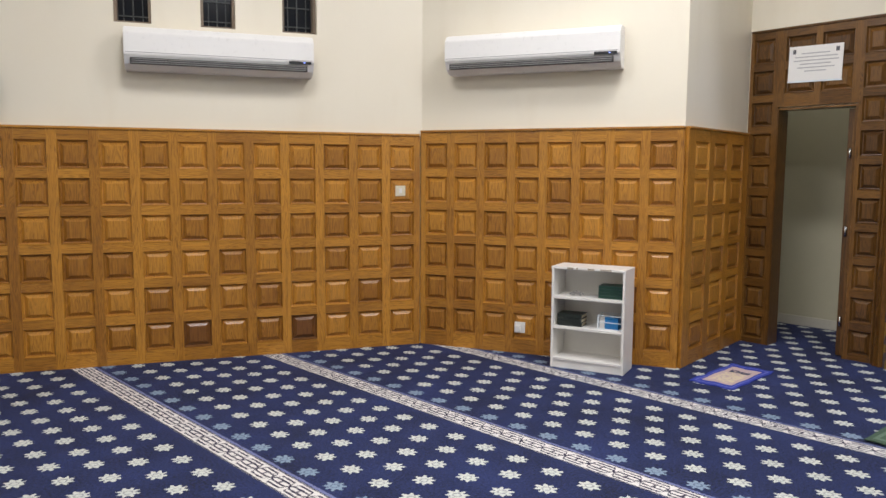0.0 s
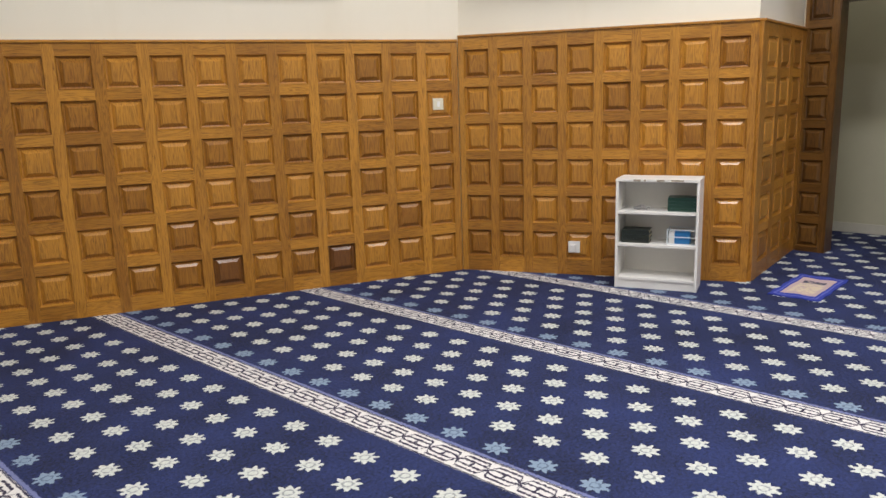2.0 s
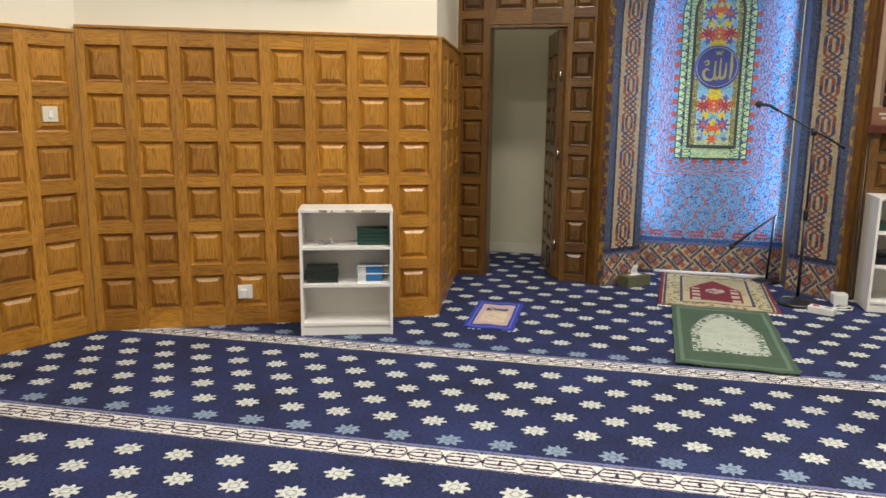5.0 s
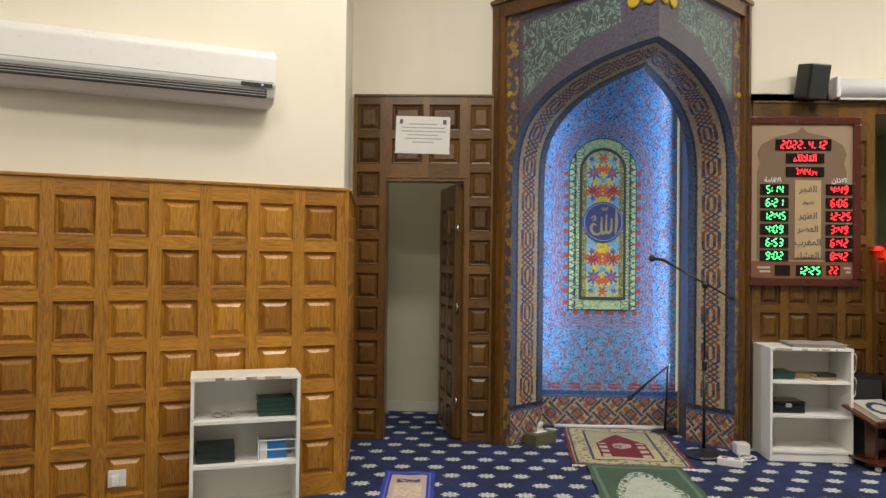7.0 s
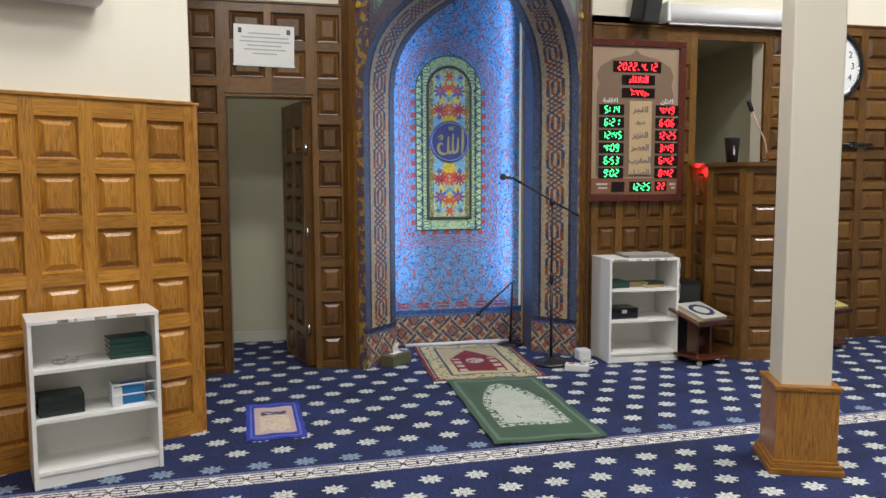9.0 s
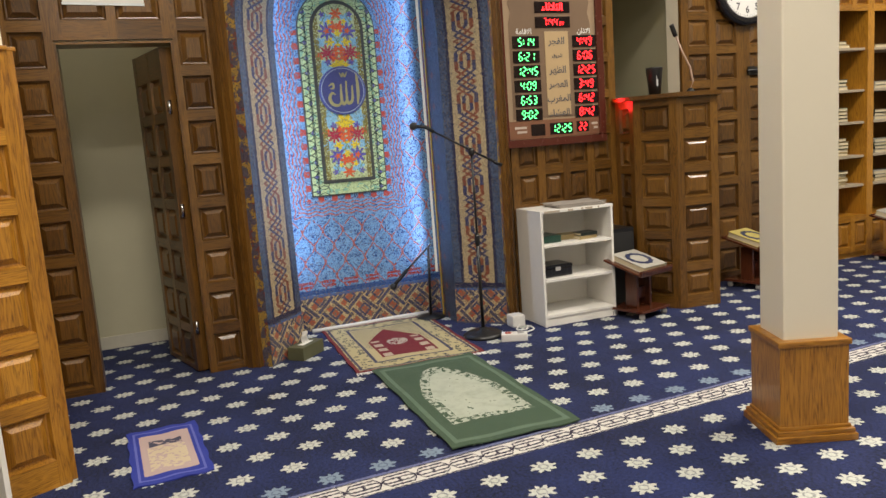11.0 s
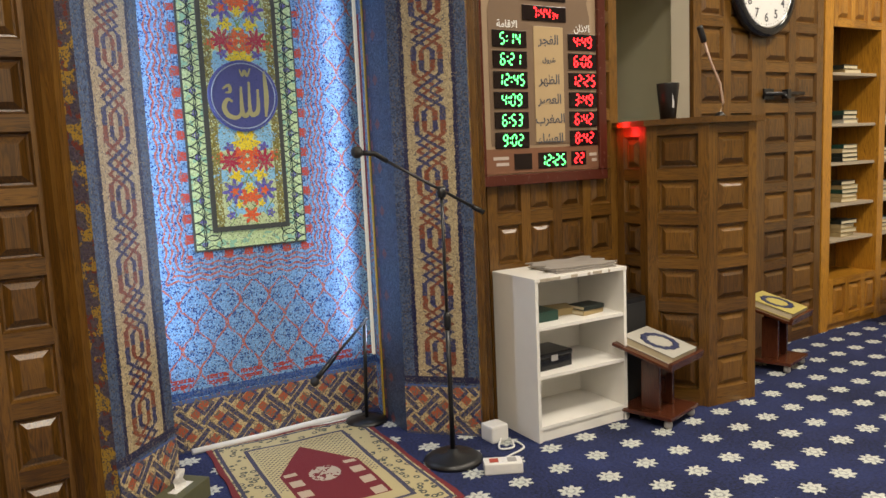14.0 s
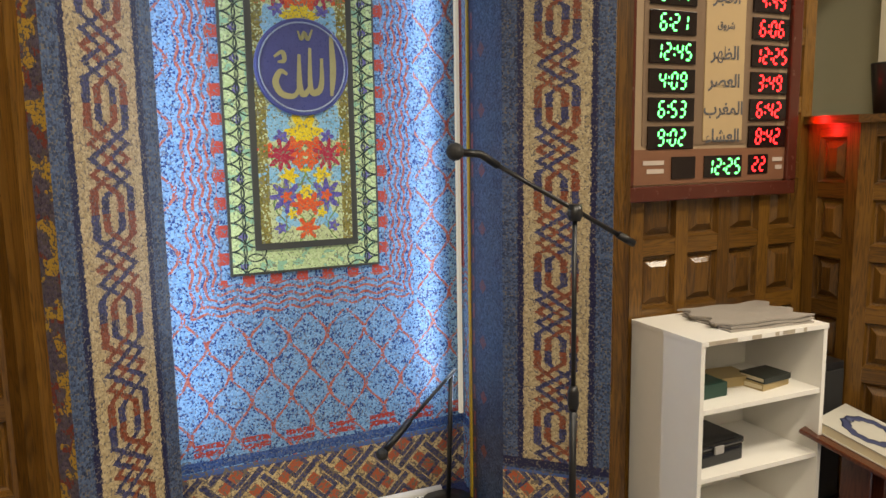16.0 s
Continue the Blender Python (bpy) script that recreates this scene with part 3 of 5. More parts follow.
def spread(u0, u1, n, stile):
    """n equal columns between u0 and u1 with that stile width at the ends and between."""
    w = (u1 - u0 - stile * (n + 1)) / n
    return [(u0 + stile + i * (w + stile), u0 + stile + i * (w + stile) + w) for i in range(n)]


HALL_ROWS = [(1.695 - 0.277 * i - 0.208, 1.695 - 0.277 * i) for i in range(6)][::-1]
HALL_TOP = 1.775

# walls of the hall: plaster above, panelling below
wall_a = thing("wall_north", MA, "cream plastered wall above glossy honey oak panelling", "wall", kind="structure")
WIN = ((0.99, 1.25), (1.60, 1.855), (2.21, 2.48))
bm = B(0, LA, 0.002, 0.25, 0, 2.56)
edges = [0] + [e for w in WIN for e in w] + [LA]
for i in range(0, len(edges), 2):
    box(bm, edges[i], edges[i + 1], 0.002, 0.25, 2.56, 3.7)
box(bm, 0, LA, 0.002, 0.25, 3.7, TOP)
part("plaster", bm, PLASTER, wall_a)
panelling(wall_a, 0, LA - 0.03, 0, HALL_TOP, [(0.03 + 0.2765 * i, 0.03 + 0.2765 * i + 0.207) for i in range(12)], HALL_ROWS, HONEY, HONEY_RAIL)
wall_b = thing("wall_northeast", MB, "cream plastered wall above glossy honey oak panelling", "wall", kind="structure")
part("plaster", B(-0.05, LB, 0.002, 0.2, 0, TOP), PLASTER, wall_b)
panelling(wall_b, 0.0, LB, 0, HALL_TOP + 0.03, [(0.045 + 0.262 * i, 0.045 + 0.262 * i + 0.195) for i in range(8)], [(c + 0.015, d + 0.02) for c, d in HALL_ROWS], HONEY, HONEY_RAIL)
wall_c = thing("wall_return", MC, "short cream plastered return wall above oak panelling", "wall", kind="structure")
part("plaster", B(0, LC + 0.1, 0.002, 0.2, 0, TOP), PLASTER, wall_c)
panelling(wall_c, 0, LC, 0, HALL_TOP + 0.03, spread(0.03, LC - 0.06, 3, 0.10), [(c + 0.015, d + 0.02) for c, d in HALL_ROWS], HONEY, HONEY_RAIL)
CD = (0.80, 7.75)
MD, LD = along(CD, CL)
wall_d = thing("wall_side_return", MD, "narrow return wall with oak panelling", "wall", kind="structure")
part("plaster", B(0, LD, 0.002, 0.2, 0, TOP), PLASTER, wall_d)
panelling(wall_d, 0, LD, 0, HALL_TOP, spread(0, LD, 3, 0.08), HALL_ROWS, HONEY, HONEY_RAIL)
ME, LE = along((-3.2, 8.0), CD)
wall_e = thing("wall_northwest", ME, "cream plastered wall above oak panelling", "wall", kind="structure")
part("plaster", B(0, LE, 0.002, 0.2, 0, TOP), PLASTER, wall_e)
panelling(wall_e, 0, LE, 0, HALL_TOP, spread(0, LE, 14, 0.07), HALL_ROWS, HONEY, HONEY_RAIL)
solid("wall_west", B(-3.4, -3.2, -6.2, 8.4, 0, TOP), PLASTER, "plain cream plastered wall", "wall", "structure")
solid("wall_south", B(-3.4, 8.2, -6.2, -6.0, 0, TOP), PLASTER, "plain cream plastered wall", "wall", "structure")

# windows above the air conditioner
for a, b in WIN:
    w = thing("window_1", MA, "narrow dark leaded window in a deep recess", "window", "narrow windows", "structure")
    part("pane", B(a, b, 0.16, 0.17, 2.56, 3.7), NIGHT_GLASS, w)
    part("frame", box(box(B(a, a + 0.022, 0.06, 0.16, 2.56, 3.7), b - 0.022, b, 0.06, 0.16, 2.56, 3.7), a, b, 0.06, 0.16, 2.56, 2.58), plain("weathered_frame", (0.22, 0.17, 0.12), 0.7), w)
    bm = bmesh.new()
    for i in range(7):
        box(bm, a + 0.02, b - 0.02, 0.15, 0.162, 2.63 + i * 0.15, 2.637 + i * 0.15)
    box(bm, (a + b) / 2 - 0.004, (a + b) / 2 + 0.004, 0.149, 0.161, 2.58, 3.7)
    box(bm, a + 0.06, a + 0.066, 0.151, 0.163, 2.58, 3.7)
    box(bm, b - 0.066, b - 0.06, 0.151, 0.163, 2.58, 3.7)
    part("lead_bar", bm, DARK_LEAD, w)

# ---- front wall ----
# openings: passage door, niche prow, pulpit recess
front = thing("wall_east", MF, "cream plastered wall above brown oak panelling", "wall", kind="structure")
DOOR = (fu(3.47), fu(2.845))
REC = (fu(-0.25), fu(-0.88))
bm = bmesh.new()
box(bm, -0.15, DOOR[0], 0.002, 0.14, 0, 2.02)
box(bm, DOOR[1], fu(2.60), 0.002, 0.14, 0, 2.02)
box(bm, -0.15, fu(2.60), 0.002, 0.14, 2.02, TOP)
box(bm, fu(0.70), REC[0], 0.002, 0.14, 0, 2.70)
box(bm, REC[0], REC[1], 0.002, 0.14, 0, 0.9)
box(bm, fu(0.70), REC[1], 0.002, 0.14, 2.60, TOP)
box(bm, REC[1], fu(-2.25), 0.002, 0.14, 0, TOP)
box(bm, fu(-2.25), fu(-3.75), 0.302, 0.40, 0, TOP)
box(bm, fu(-2.25), fu(-3.75), 0.002, 0.30, 2.72, TOP)
box(bm, fu(-3.75), LF, 0.002, 0.14, 0, TOP)
part("plaster", bm, PLASTER, front)
FROWS = [(2.60 - 0.262 * i - 0.20, 2.60 - 0.262 * i) for i in range(10)][::-1]
DTOP = 2.66
panelling(front, 0.02, DOOR[0], 0, DTOP, [(0.05, DOOR[0] - 0.045)], FROWS, BROWN, BROWN_RAIL)
panelling(front, DOOR[0], DOOR[1], 2.03, DTOP, spread(DOOR[0], DOOR[1], 2, 0.05), FROWS[-2:], BROWN, BROWN_RAIL)
panelling(front, DOOR[1], fu(2.62), 0, DTOP, [(DOOR[1] + 0.032, fu(2.62) - 0.03)], FROWS, BROWN, BROWN_RAIL)
panelling(front, fu(0.66), REC[0], 0, 2.62, spread(fu(0.66), REC[0], 4, 0.06), FROWS[:-1], BROWN, BROWN_RAIL)
panelling(front, REC[0], REC[1], 2.54, 2.62, [], [], BROWN, BROWN_RAIL)
panelling(front, REC[1], fu(-1.50), 0, 2.70, spread(REC[1], fu(-1.50), 2, 0.07), [(c + 0.03, d + 0.03) for c, d in FROWS], BROWN, BROWN_RAIL)
panelling(front, fu(-1.50), fu(-2.20), 0, 2.70, spread(fu(-1.50), fu(-2.20), 2, 0.07), [(c + 0.03, d + 0.03) for c, d in FROWS], BROWN, BROWN_RAIL)
panelling(front, fu(-3.74), LF, 0, 2.70, spread(fu(-3.74), LF, 7, 0.07), [(c + 0.03, d + 0.03) for c, d in FROWS], HONEY, HONEY_RAIL)

for a, b in ((DOOR[0], DOOR[0] + 0.012), (DOOR[1] - 0.012, DOOR[1])):
    part("door_jamb", B(a, b, -0.033, 0.145, 0, 2.018), BROWN, front)
part("door_head", B(DOOR[0] + 0.012, DOOR[1] - 0.012, -0.033, 0.145, 2.006, 2.018), BROWN_RAIL, front)

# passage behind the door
# Darker than the hall plaster: the rooms' shade is put into this colour.
SHADED_PLASTER = plain("shaded_plaster", (0.55, 0.52, 0.37), 0.5, vary=0.07, scale=9)
psg = thing("wall_passage", pose(0, 0, 0), "plain walls of a small passage, shade put into their olive-cream colour", "wall", kind="structure")
part("wall", B(FX + 0.14, 7.5, 3.9, 4.05, 0, 3.4), SHADED_PLASTER, psg)
part("wall", B(7.5, 7.65, 2.4, 4.05, 0, 3.4), SHADED_PLASTER, psg)
part("wall", B(FX + 0.14, 7.5, 2.5, 2.62, 0, 3.4), SHADED_PLASTER, psg)
part("soffit", B(FX + 0.14, 7.65, 2.4, 4.05, 3.4, 3.5), SHADED_PLASTER, psg)
skirt = B(7.488, 7.5, 2.62, 3.9, 0, 0.09)
solid("baseboard", skirt, plain("pale_skirting", (0.6, 0.57, 0.48), 0.5), "pale painted skirting in the passage", "baseboard", "structure")

# open door leaf, hinged at its jamb
dm, dl = along((6.46, 2.86), (7.02, 3.00))
leaf = thing("door_1", dm, "narrow brown oak panelled door standing open into the passage", "door", kind="structure")
part("core", B(0, dl, 0.0, 0.035, 0.01, 1.99), BROWN, leaf)
panelling(leaf, 0, dl, 0.01, 1.99, spread(0, dl, 2, 0.06), FROWS[:7], BROWN, BROWN_RAIL, cap=False, at=pose(dl, 0.035, 0, 0, 0, 180))
panelling(leaf, 0, dl, 0.01, 1.99, spread(0, dl, 2, 0.06), FROWS[:7], BROWN, BROWN_RAIL, cap=False)
for z in (0.25, 0.98, 1.6):
    part("hinge", lathe(bmesh.new(), ((0.012, 0), (0.012, 0.08)), 10, (-0.008, 0.045, z)), STEEL, leaf)

# ---- prayer niche in a prow of the front wall ----
L0, R0, RIDGE = (6.42, 2.61), (6.42, 0.71), (5.24, 1.66)
PLEN = math.hypot(L0[0] - RIDGE[0], L0[1] - RIDGE[1])
niche = thing("prayer_niche", pose(0, 0, 0), "tall pointed prayer niche faced in blue mosaic with a carved oak frame", "niche", kind="structure")


def prow(s, side, out=0.0):
    """Plan point on the prow at distance s from the wall, side +1 for larger y; out: proud of its face."""
    t = s / PLEN
    x = L0[0] + (RIDGE[0] - L0[0]) * t
    y = YC + side * 0.95 * (1 - t)
    nx, ny = -0.95 / PLEN, side * 1.18 / PLEN
    return x + nx * out, y + ny * out


S1 = 0.185
SPRING, APEX = 1.93, 2.79


def sloped(bm, drop=0.11):
    """Lowers what lies towards the ridge."""
    for v in bm.verts:
        v.co.z -= drop * min(1.0, max(0.0, (L0[0] - v.co.x) / (L0[0] - RIDGE[0])))
    return bm


def edge_outer(i, n, side):
    """Points of the opening's front edge: straight up, then a quarter of a pointed arch to the ridge."""
    if i <= 4:
        x, y = prow(S1, side)
        return x, y, SPRING * i / 4
    a = (i - 4) / (n - 4) * math.pi / 2
    w = 1 - math.cos(a)
    s = S1 + (PLEN - S1) * w
    x, y = prow(s, side)
    return x, y, SPRING + (APEX - SPRING) * math.sin(a) ** 0.62


NSEG = 26
for side in (1, -1):
    outer = [edge_outer(i, NSEG, side) for i in range(NSEG + 1)]
    length, inner, lens = 0.0, [], []
    for i, p in enumerate(outer):
        if i:
            length += (Vector(p) - Vector(outer[i - 1])).length
        lens.append(length)
        k = min(1.0, abs(p[1] - YC) / 0.83)
        inner.append((p[0] + 0.41 - 0.13 * k, p[1] - side * 0.27 * k ** 0.7, p[2] - 0.09 * max(0.0, (p[2] - SPRING) / (APEX - SPRING))))
    # interlaced band on the splay
    part("splay_band", quads(bmesh.new(), [outer, inner], [[(-1, s) for s in lens], [(1, s) for s in lens]]), CHAIN, niche, "ivory interlaced mosaic band with blue borders")
    # key pattern at the foot of the splay, proud of it
    o, q = Vector(outer[0]), Vector(inner[0])
    d = (q - o).normalized()
    nrm = Vector((-d.y, d.x, 0)) * (0.006 if side < 0 else -0.006)
    if nrm.x > 0:
        nrm = -nrm
    rows = [[o + nrm, q + nrm], [o + nrm + Vector((0, 0, 0.26)), q + nrm + Vector((0, 0, 0.26))]]
    w = (q - o).length
    part("foot_band", quads(bmesh.new(), rows, [[(0, 0), (w, 0)], [(0, 0.26), (w, 0.26)]]), KEY, niche, "red and navy key pattern mosaic")
    # front face beside and above the opening
    top = [prow(S1, side) + (3.27,) if i <= 4 else (p[0], p[1], 3.27) for i, p in enumerate(outer)]
    dist = [math.hypot(p[0] - RIDGE[0], p[1] - RIDGE[1]) for p in outer]
    part("spandrel", quads(bmesh.new(), [outer[4:], top[4:]], [[(s, p[2]) for s, p in zip(dist[4:], outer[4:])], [(s, 3.27) for s in dist[4:]]]), SPANDREL, niche, "violet mosaic with pale green scrollwork")
    a, b = prow(0.0, side), prow(S1, side)
    part("pier_face", quads(bmesh.new(), [[(*a, 0), (*b, 0)], [(*a, 3.27), (*b, 3.27)]], [[(PLEN, 0), (PLEN - S1, 0)], [(PLEN, 3.27), (PLEN - S1, 3.27)]]), SPANDREL, niche)
    # slate-blue jamb, gilt edge and side of the recess
    y1, y2 = inner[0][1], YC + side * 0.575
    jamb = bmesh.new()
    quads(jamb, [[(inner[0][0], y1, 0), (6.83, y2, 0)], [(inner[0][0], y1, 3.3), (6.83, y2, 3.3)]])
    part("jamb", jamb, SLATE, niche, "slate blue mosaic")
    part("gilt_edge", B(6.822, 6.838, *sorted((y2 + side * 0.012, y2 - side * 0.006)), 0.0, 3.3), GOLD, niche, "thin gilt edge")
    sidebm = quads(bmesh.new(), [[(6.83, y2 + side * 0.012, 0), (7.0, YC + side * 0.62, 0)], [(6.83, y2 + side * 0.012, 3.3), (7.0, YC + side * 0.62, 3.3)]], [[(0, 0), (0.18, 0)], [(0, 3.3), (0.18, 3.3)]])
    part("recess_side", sidebm, NICHE, niche)
    strip = part("light_strip", B(6.965, 6.985, *sorted((YC + side * 0.605, YC + side * 0.592)), 0.32, 3.1), STRIP, niche, "vertical cool white light strip")
    lamp = area("niche_strip_lamp", (6.86, YC + side * 0.54, 1.75), (7.0, YC - side * 0.15, 1.75), 0.006, 2.7, 8.5, (0.52, 0.69, 1.0))
    # frame: leg and sloping-plan head
    g = [prow(-0.02, side, -0.02), prow(0.115, side, -0.02), prow(0.115, side, 0.035), prow(-0.02, side, 0.035)]
    part("frame_leg", prism(bmesh.new(), g, 0, 3.40), BROWN, niche, "brown oak moulding")
    g = [prow(0.03, side, 0.03), prow(0.075, side, 0.03), prow(0.075, side, 0.055), prow(0.03, side, 0.055)]
    part("frame_bead", prism(bmesh.new(), g, 0, 3.35), BROWN, niche)
    g = [prow(-0.02, side, -0.02), prow(PLEN, side, -0.02), prow(PLEN, side, 0.036), prow(-0.02, side, 0.036)]
    g[1], g[2] = (RIDGE[0] + 0.03, YC), (RIDGE[0] - 0.058, YC)
    part("frame_head", sloped(prism(bmesh.new(), g, 3.27, 3.375)), BROWN_RAIL, niche, "brown oak moulding")
    g = [prow(-0.025, side, -0.03), (RIDGE[0] + 0.05, YC), (RIDGE[0] - 0.095, YC), prow(-0.025, side, 0.055)]
    part("frame_cornice", sloped(prism(bmesh.new(), g, 3.375, 3.405)), BROWN_RAIL, niche)
    # plaster prow above the frame
    g = [prow(0.0, side, 0.0), (RIDGE[0], YC), (RIDGE[0] + 0.15, YC), (L0[0] + 0.14, YC + side * 0.95)]
    part("plaster", prism(bmesh.new(), g, 3.29, TOP), PLASTER, niche)
    for s, z, r in ((PLEN - 0.19, 3.06, 0.055), (S1 - 0.03, 2.66, 0.026), (PLEN - 0.5, 3.20, 0.022)):
        bm = lathe(bmesh.new(), ((r, 0), (r, 0.008), (r * 0.7, 0.013)), 8)
        x, y = prow(s, side, 0.002)
        ang = math.degrees(math.atan2(side * 1.18, -0.95))
        part("roundel", bm, GOLD, niche, "gold mosaic roundel", pose(x, y, z, 0, 0, ang) @ pose(0, 0, 0, 0, 90, 0))
    bm = lathe(bmesh.new(), ((0.07, 0), (0.07, 0.008), (0.05, 0.013)), 8)
    x, y = prow(PLEN - 0.06, side, 0.002)
    part("roundel", bm, GOLD, niche, "gold mosaic roundel", pose(x, y, 3.07, 0, 0, ang) @ pose(0, 0, 0, 0, 90, 0))

W2 = 0.63
part("recess_back", quads(bmesh.new(), [[(7.0, YC + W2, 0.26), (7.0, YC - W2, 0.26)], [(7.0, YC + W2, 3.3), (7.0, YC - W2, 3.3)]], [[(-W2, 0.26), (W2, 0.26)], [(-W2, 3.3), (W2, 3.3)]]), NICHE, niche, "blue mosaic with a red lattice")
part("back_foot_band", quads(bmesh.new(), [[(6.994, YC + W2, 0), (6.994, YC - W2, 0)], [(6.994, YC + W2, 0.268), (6.994, YC - W2, 0.268)]], [[(-W2, 0), (W2, 0)], [(-W2, 0.268), (W2, 0.268)]]), KEY, niche, "red and navy key pattern mosaic")
part("recess_top", prism(bmesh.new(), [(6.5, 2.6), (5.35, YC), (6.5, 0.72), (7.05, 0.72), (7.05, 2.6)], 3.3, 3.36), PLASTER, niche)
bm = B(7.01, 7.1, 0.9, 2.45, 0, 3.4)
part("recess_core", bm, PLASTER, niche)
for yy in ((2.26, 2.4), (0.9, 1.04)):
    part("side_core", B(6.86, 7.01, *yy, 0, 3.3), PLASTER, niche)

# arched centre panel
pan = thing("mosaic_panel", pose(6.998, 1.69, 0, 0, 0, -90), "tall arched mosaic panel with flower sprays and a green leafy border", "mosaic panel")


def arched(w, z0, z1, y0, y1, n=18):
    """A slab with a round head: x across, thickness from y0 to y1."""
    bm = bmesh.new()
    lay = bm.loops.layers.uv.verify()
    zs = z1 - w
    pts = [(-w, z0), (w, z0)] + [(w * math.cos(a * math.pi / n), zs + w * math.sin(a * math.pi / n)) for a in range(n + 1)]
    fr = [bm.verts.new((x, y0, z)) for x, z in pts]
    bk = [bm.verts.new((x, y1, z)) for x, z in pts]
    faces = [bm.faces.new(fr)]
    for i in range(len(pts)):
        j = (i + 1) % len(pts)
        bm.faces.new((fr[i], bk[i], bk[j], fr[j]))
    mid = (z0 + z1) / 2 - 0.01
    for f in bm.faces:
        for loop in f.loops:
            loop[lay].uv = (loop.vert.co.x, loop.vert.co.z - mid)
    bmesh.ops.recalc_face_normals(bm, faces=bm.faces)
    return bm


part("outer_line", arched(0.286, 0.985, 2.445, -0.012, 0), DARK_LEAD, pan)
part("leaf_border", arched(0.277, 0.995, 2.435, -0.016, 0), LEAFY, pan, "green mosaic border with arcs of leaves")
part("inner_frame", arched(0.195, 1.075, 2.36, -0.026, 0), DARK_LEAD, pan)
part("flower_field", arched(0.172, 1.10, 2.335, -0.029, 0), FLOWERS, pan, "flower sprays in yellow, red and blue mosaic")
disc = part("medallion", lathe(bmesh.new(), ((0.172, 0), (0.172, 0.014), (0.165, 0.02)), 48), DISC_BLUE, pan, "round violet-blue medallion with gold lettering", pose(0, -0.028, 1.73, 90, 0, 0))
bm = bmesh.new()
tube(bm, [(0.156 * math.cos(i * math.pi / 24), 0.156 * math.sin(i * math.pi / 24), 0.02) for i in range(49)], 0.0028, 6)
part("ring", bm, plain("pale_line", (0.3, 0.36, 0.45), 0.4), disc)


def stroke(bm, pts, w, z=None):
    """A flat brush stroke through points, thin at its ends."""
    z = 0.021 + 0.0006 * (len(bm.verts) // 20) if z is None else z
    pts = [Vector((*p, 0)) for p in pts]
    fine = []
    for i in range(len(pts) - 1):
        a, b, c, d = pts[max(i - 1, 0)], pts[i], pts[i + 1], pts[min(i + 2, len(pts) - 1)]
        for k in range(6):
            t = k / 6
            fine.append(0.5 * ((2 * b) + (c - a) * t + (2 * a - 5 * b + 4 * c - d) * t * t + (3 * b - a - 3 * c + d) * t ** 3))
    fine.append(pts[-1])
    n = len(fine) - 1
    last = None
    for i, p in enumerate(fine):
        d = (fine[min(i + 1, n)] - fine[max(i - 1, 0)]).normalized()
        h = Vector((-d.y, d.x, 0)) * w * (0.35 + 0.65 * math.sin(math.pi * min(max(i / n, 0.06), 0.94)))
        pair = [bm.verts.new(p + s * h + Vector((0, 0, z))) for s in (1, -1)]
        if last:
            bm.faces.new((last[0], last[1], pair[1], pair[0]))
        last = pair
    return bm


bm = bmesh.new()
stroke(bm, [(0.086, 0.105), (0.090, 0.0), (0.083, -0.085)], 0.010)
stroke(bm, [(0.055, 0.03), (0.052, -0.05), (0.035, -0.075), (0.018, -0.06), (0.02, 0.06)], 0.010)
stroke(bm, [(0.02, -0.05), (0.0, -0.08), (-0.015, -0.06), (-0.014, 0.04)], 0.010)
stroke(bm, [(-0.014, -0.05), (-0.032, -0.085), (-0.070, -0.080), (-0.088, -0.045), (-0.072, -0.012), (-0.052, -0.022)], 0.010)
stroke(bm, [(0.028, 0.115), (0.014, 0.085), (0.004, 0.105), (-0.006, 0.085), (-0.016, 0.11)], 0.006)
stroke(bm, [(-0.09, 0.03), (-0.065, 0.045), (-0.06, 0.02), (-0.08, 0.015)], 0.007)
for f in bm.faces:
    f.normal_update()
part("lettering", bm, TEXT_GOLD, disc, at=pose(0.004, -0.002, 0) @ Matrix.Diagonal((1.2, 1.16, 1.0, 1.0)))

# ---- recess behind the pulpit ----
# Shade is painted into the walls; extra depth and low soffit cut the light.
rcs = thing("wall_recess", pose(0, 0, 0), "plastered walls of the pulpit recess, shade put into their olive-cream colour", "wall", kind="structure")
part("wall", B(FX + 0.14, 8.0, -0.22, -0.12, 0, 3.3), SHADED_PLASTER, rcs)
part("wall", B(7.9, 8.0, -1.08, -0.22, 0, 3.3), SHADED_PLASTER, rcs)
part("wall", B(FX + 0.14, 7.9, -1.2, -1.08, 0, 3.3), SHADED_PLASTER, rcs)
part("soffit", B(FX + 0.14, 7.9, -1.08, -0.22, 2.62, 2.72), SHADED_PLASTER, rcs)
solid("recess_floor", B(FX + 0.14, 7.9, -1.08, -0.22, 0, 0.9), BROWN, "raised oak floor of the pulpit recess", "floor", "structure")

# ---- pulpit ----
PUL = [(6.385, -0.235), (6.15, -0.22), (5.865, -0.37), (5.82, -0.69), (6.05, -0.87), (6.385, -0.87)]
pulpit = thing("pulpit", pose(0, 0, 0), "brown oak pulpit with raised square panels and a flat cap", "pulpit")
core = [(6.385, -0.275), (6.17, -0.26), (5.905, -0.395), (5.862, -0.675), (6.06, -0.83), (6.385, -0.83)]
part("core", prism(bmesh.new(), core, 0, 1.50), BROWN, pulpit)
PROWS = [(0.09 + 0.237 * i, 0.09 + 0.237 * i + 0.178) for i in range(6)]
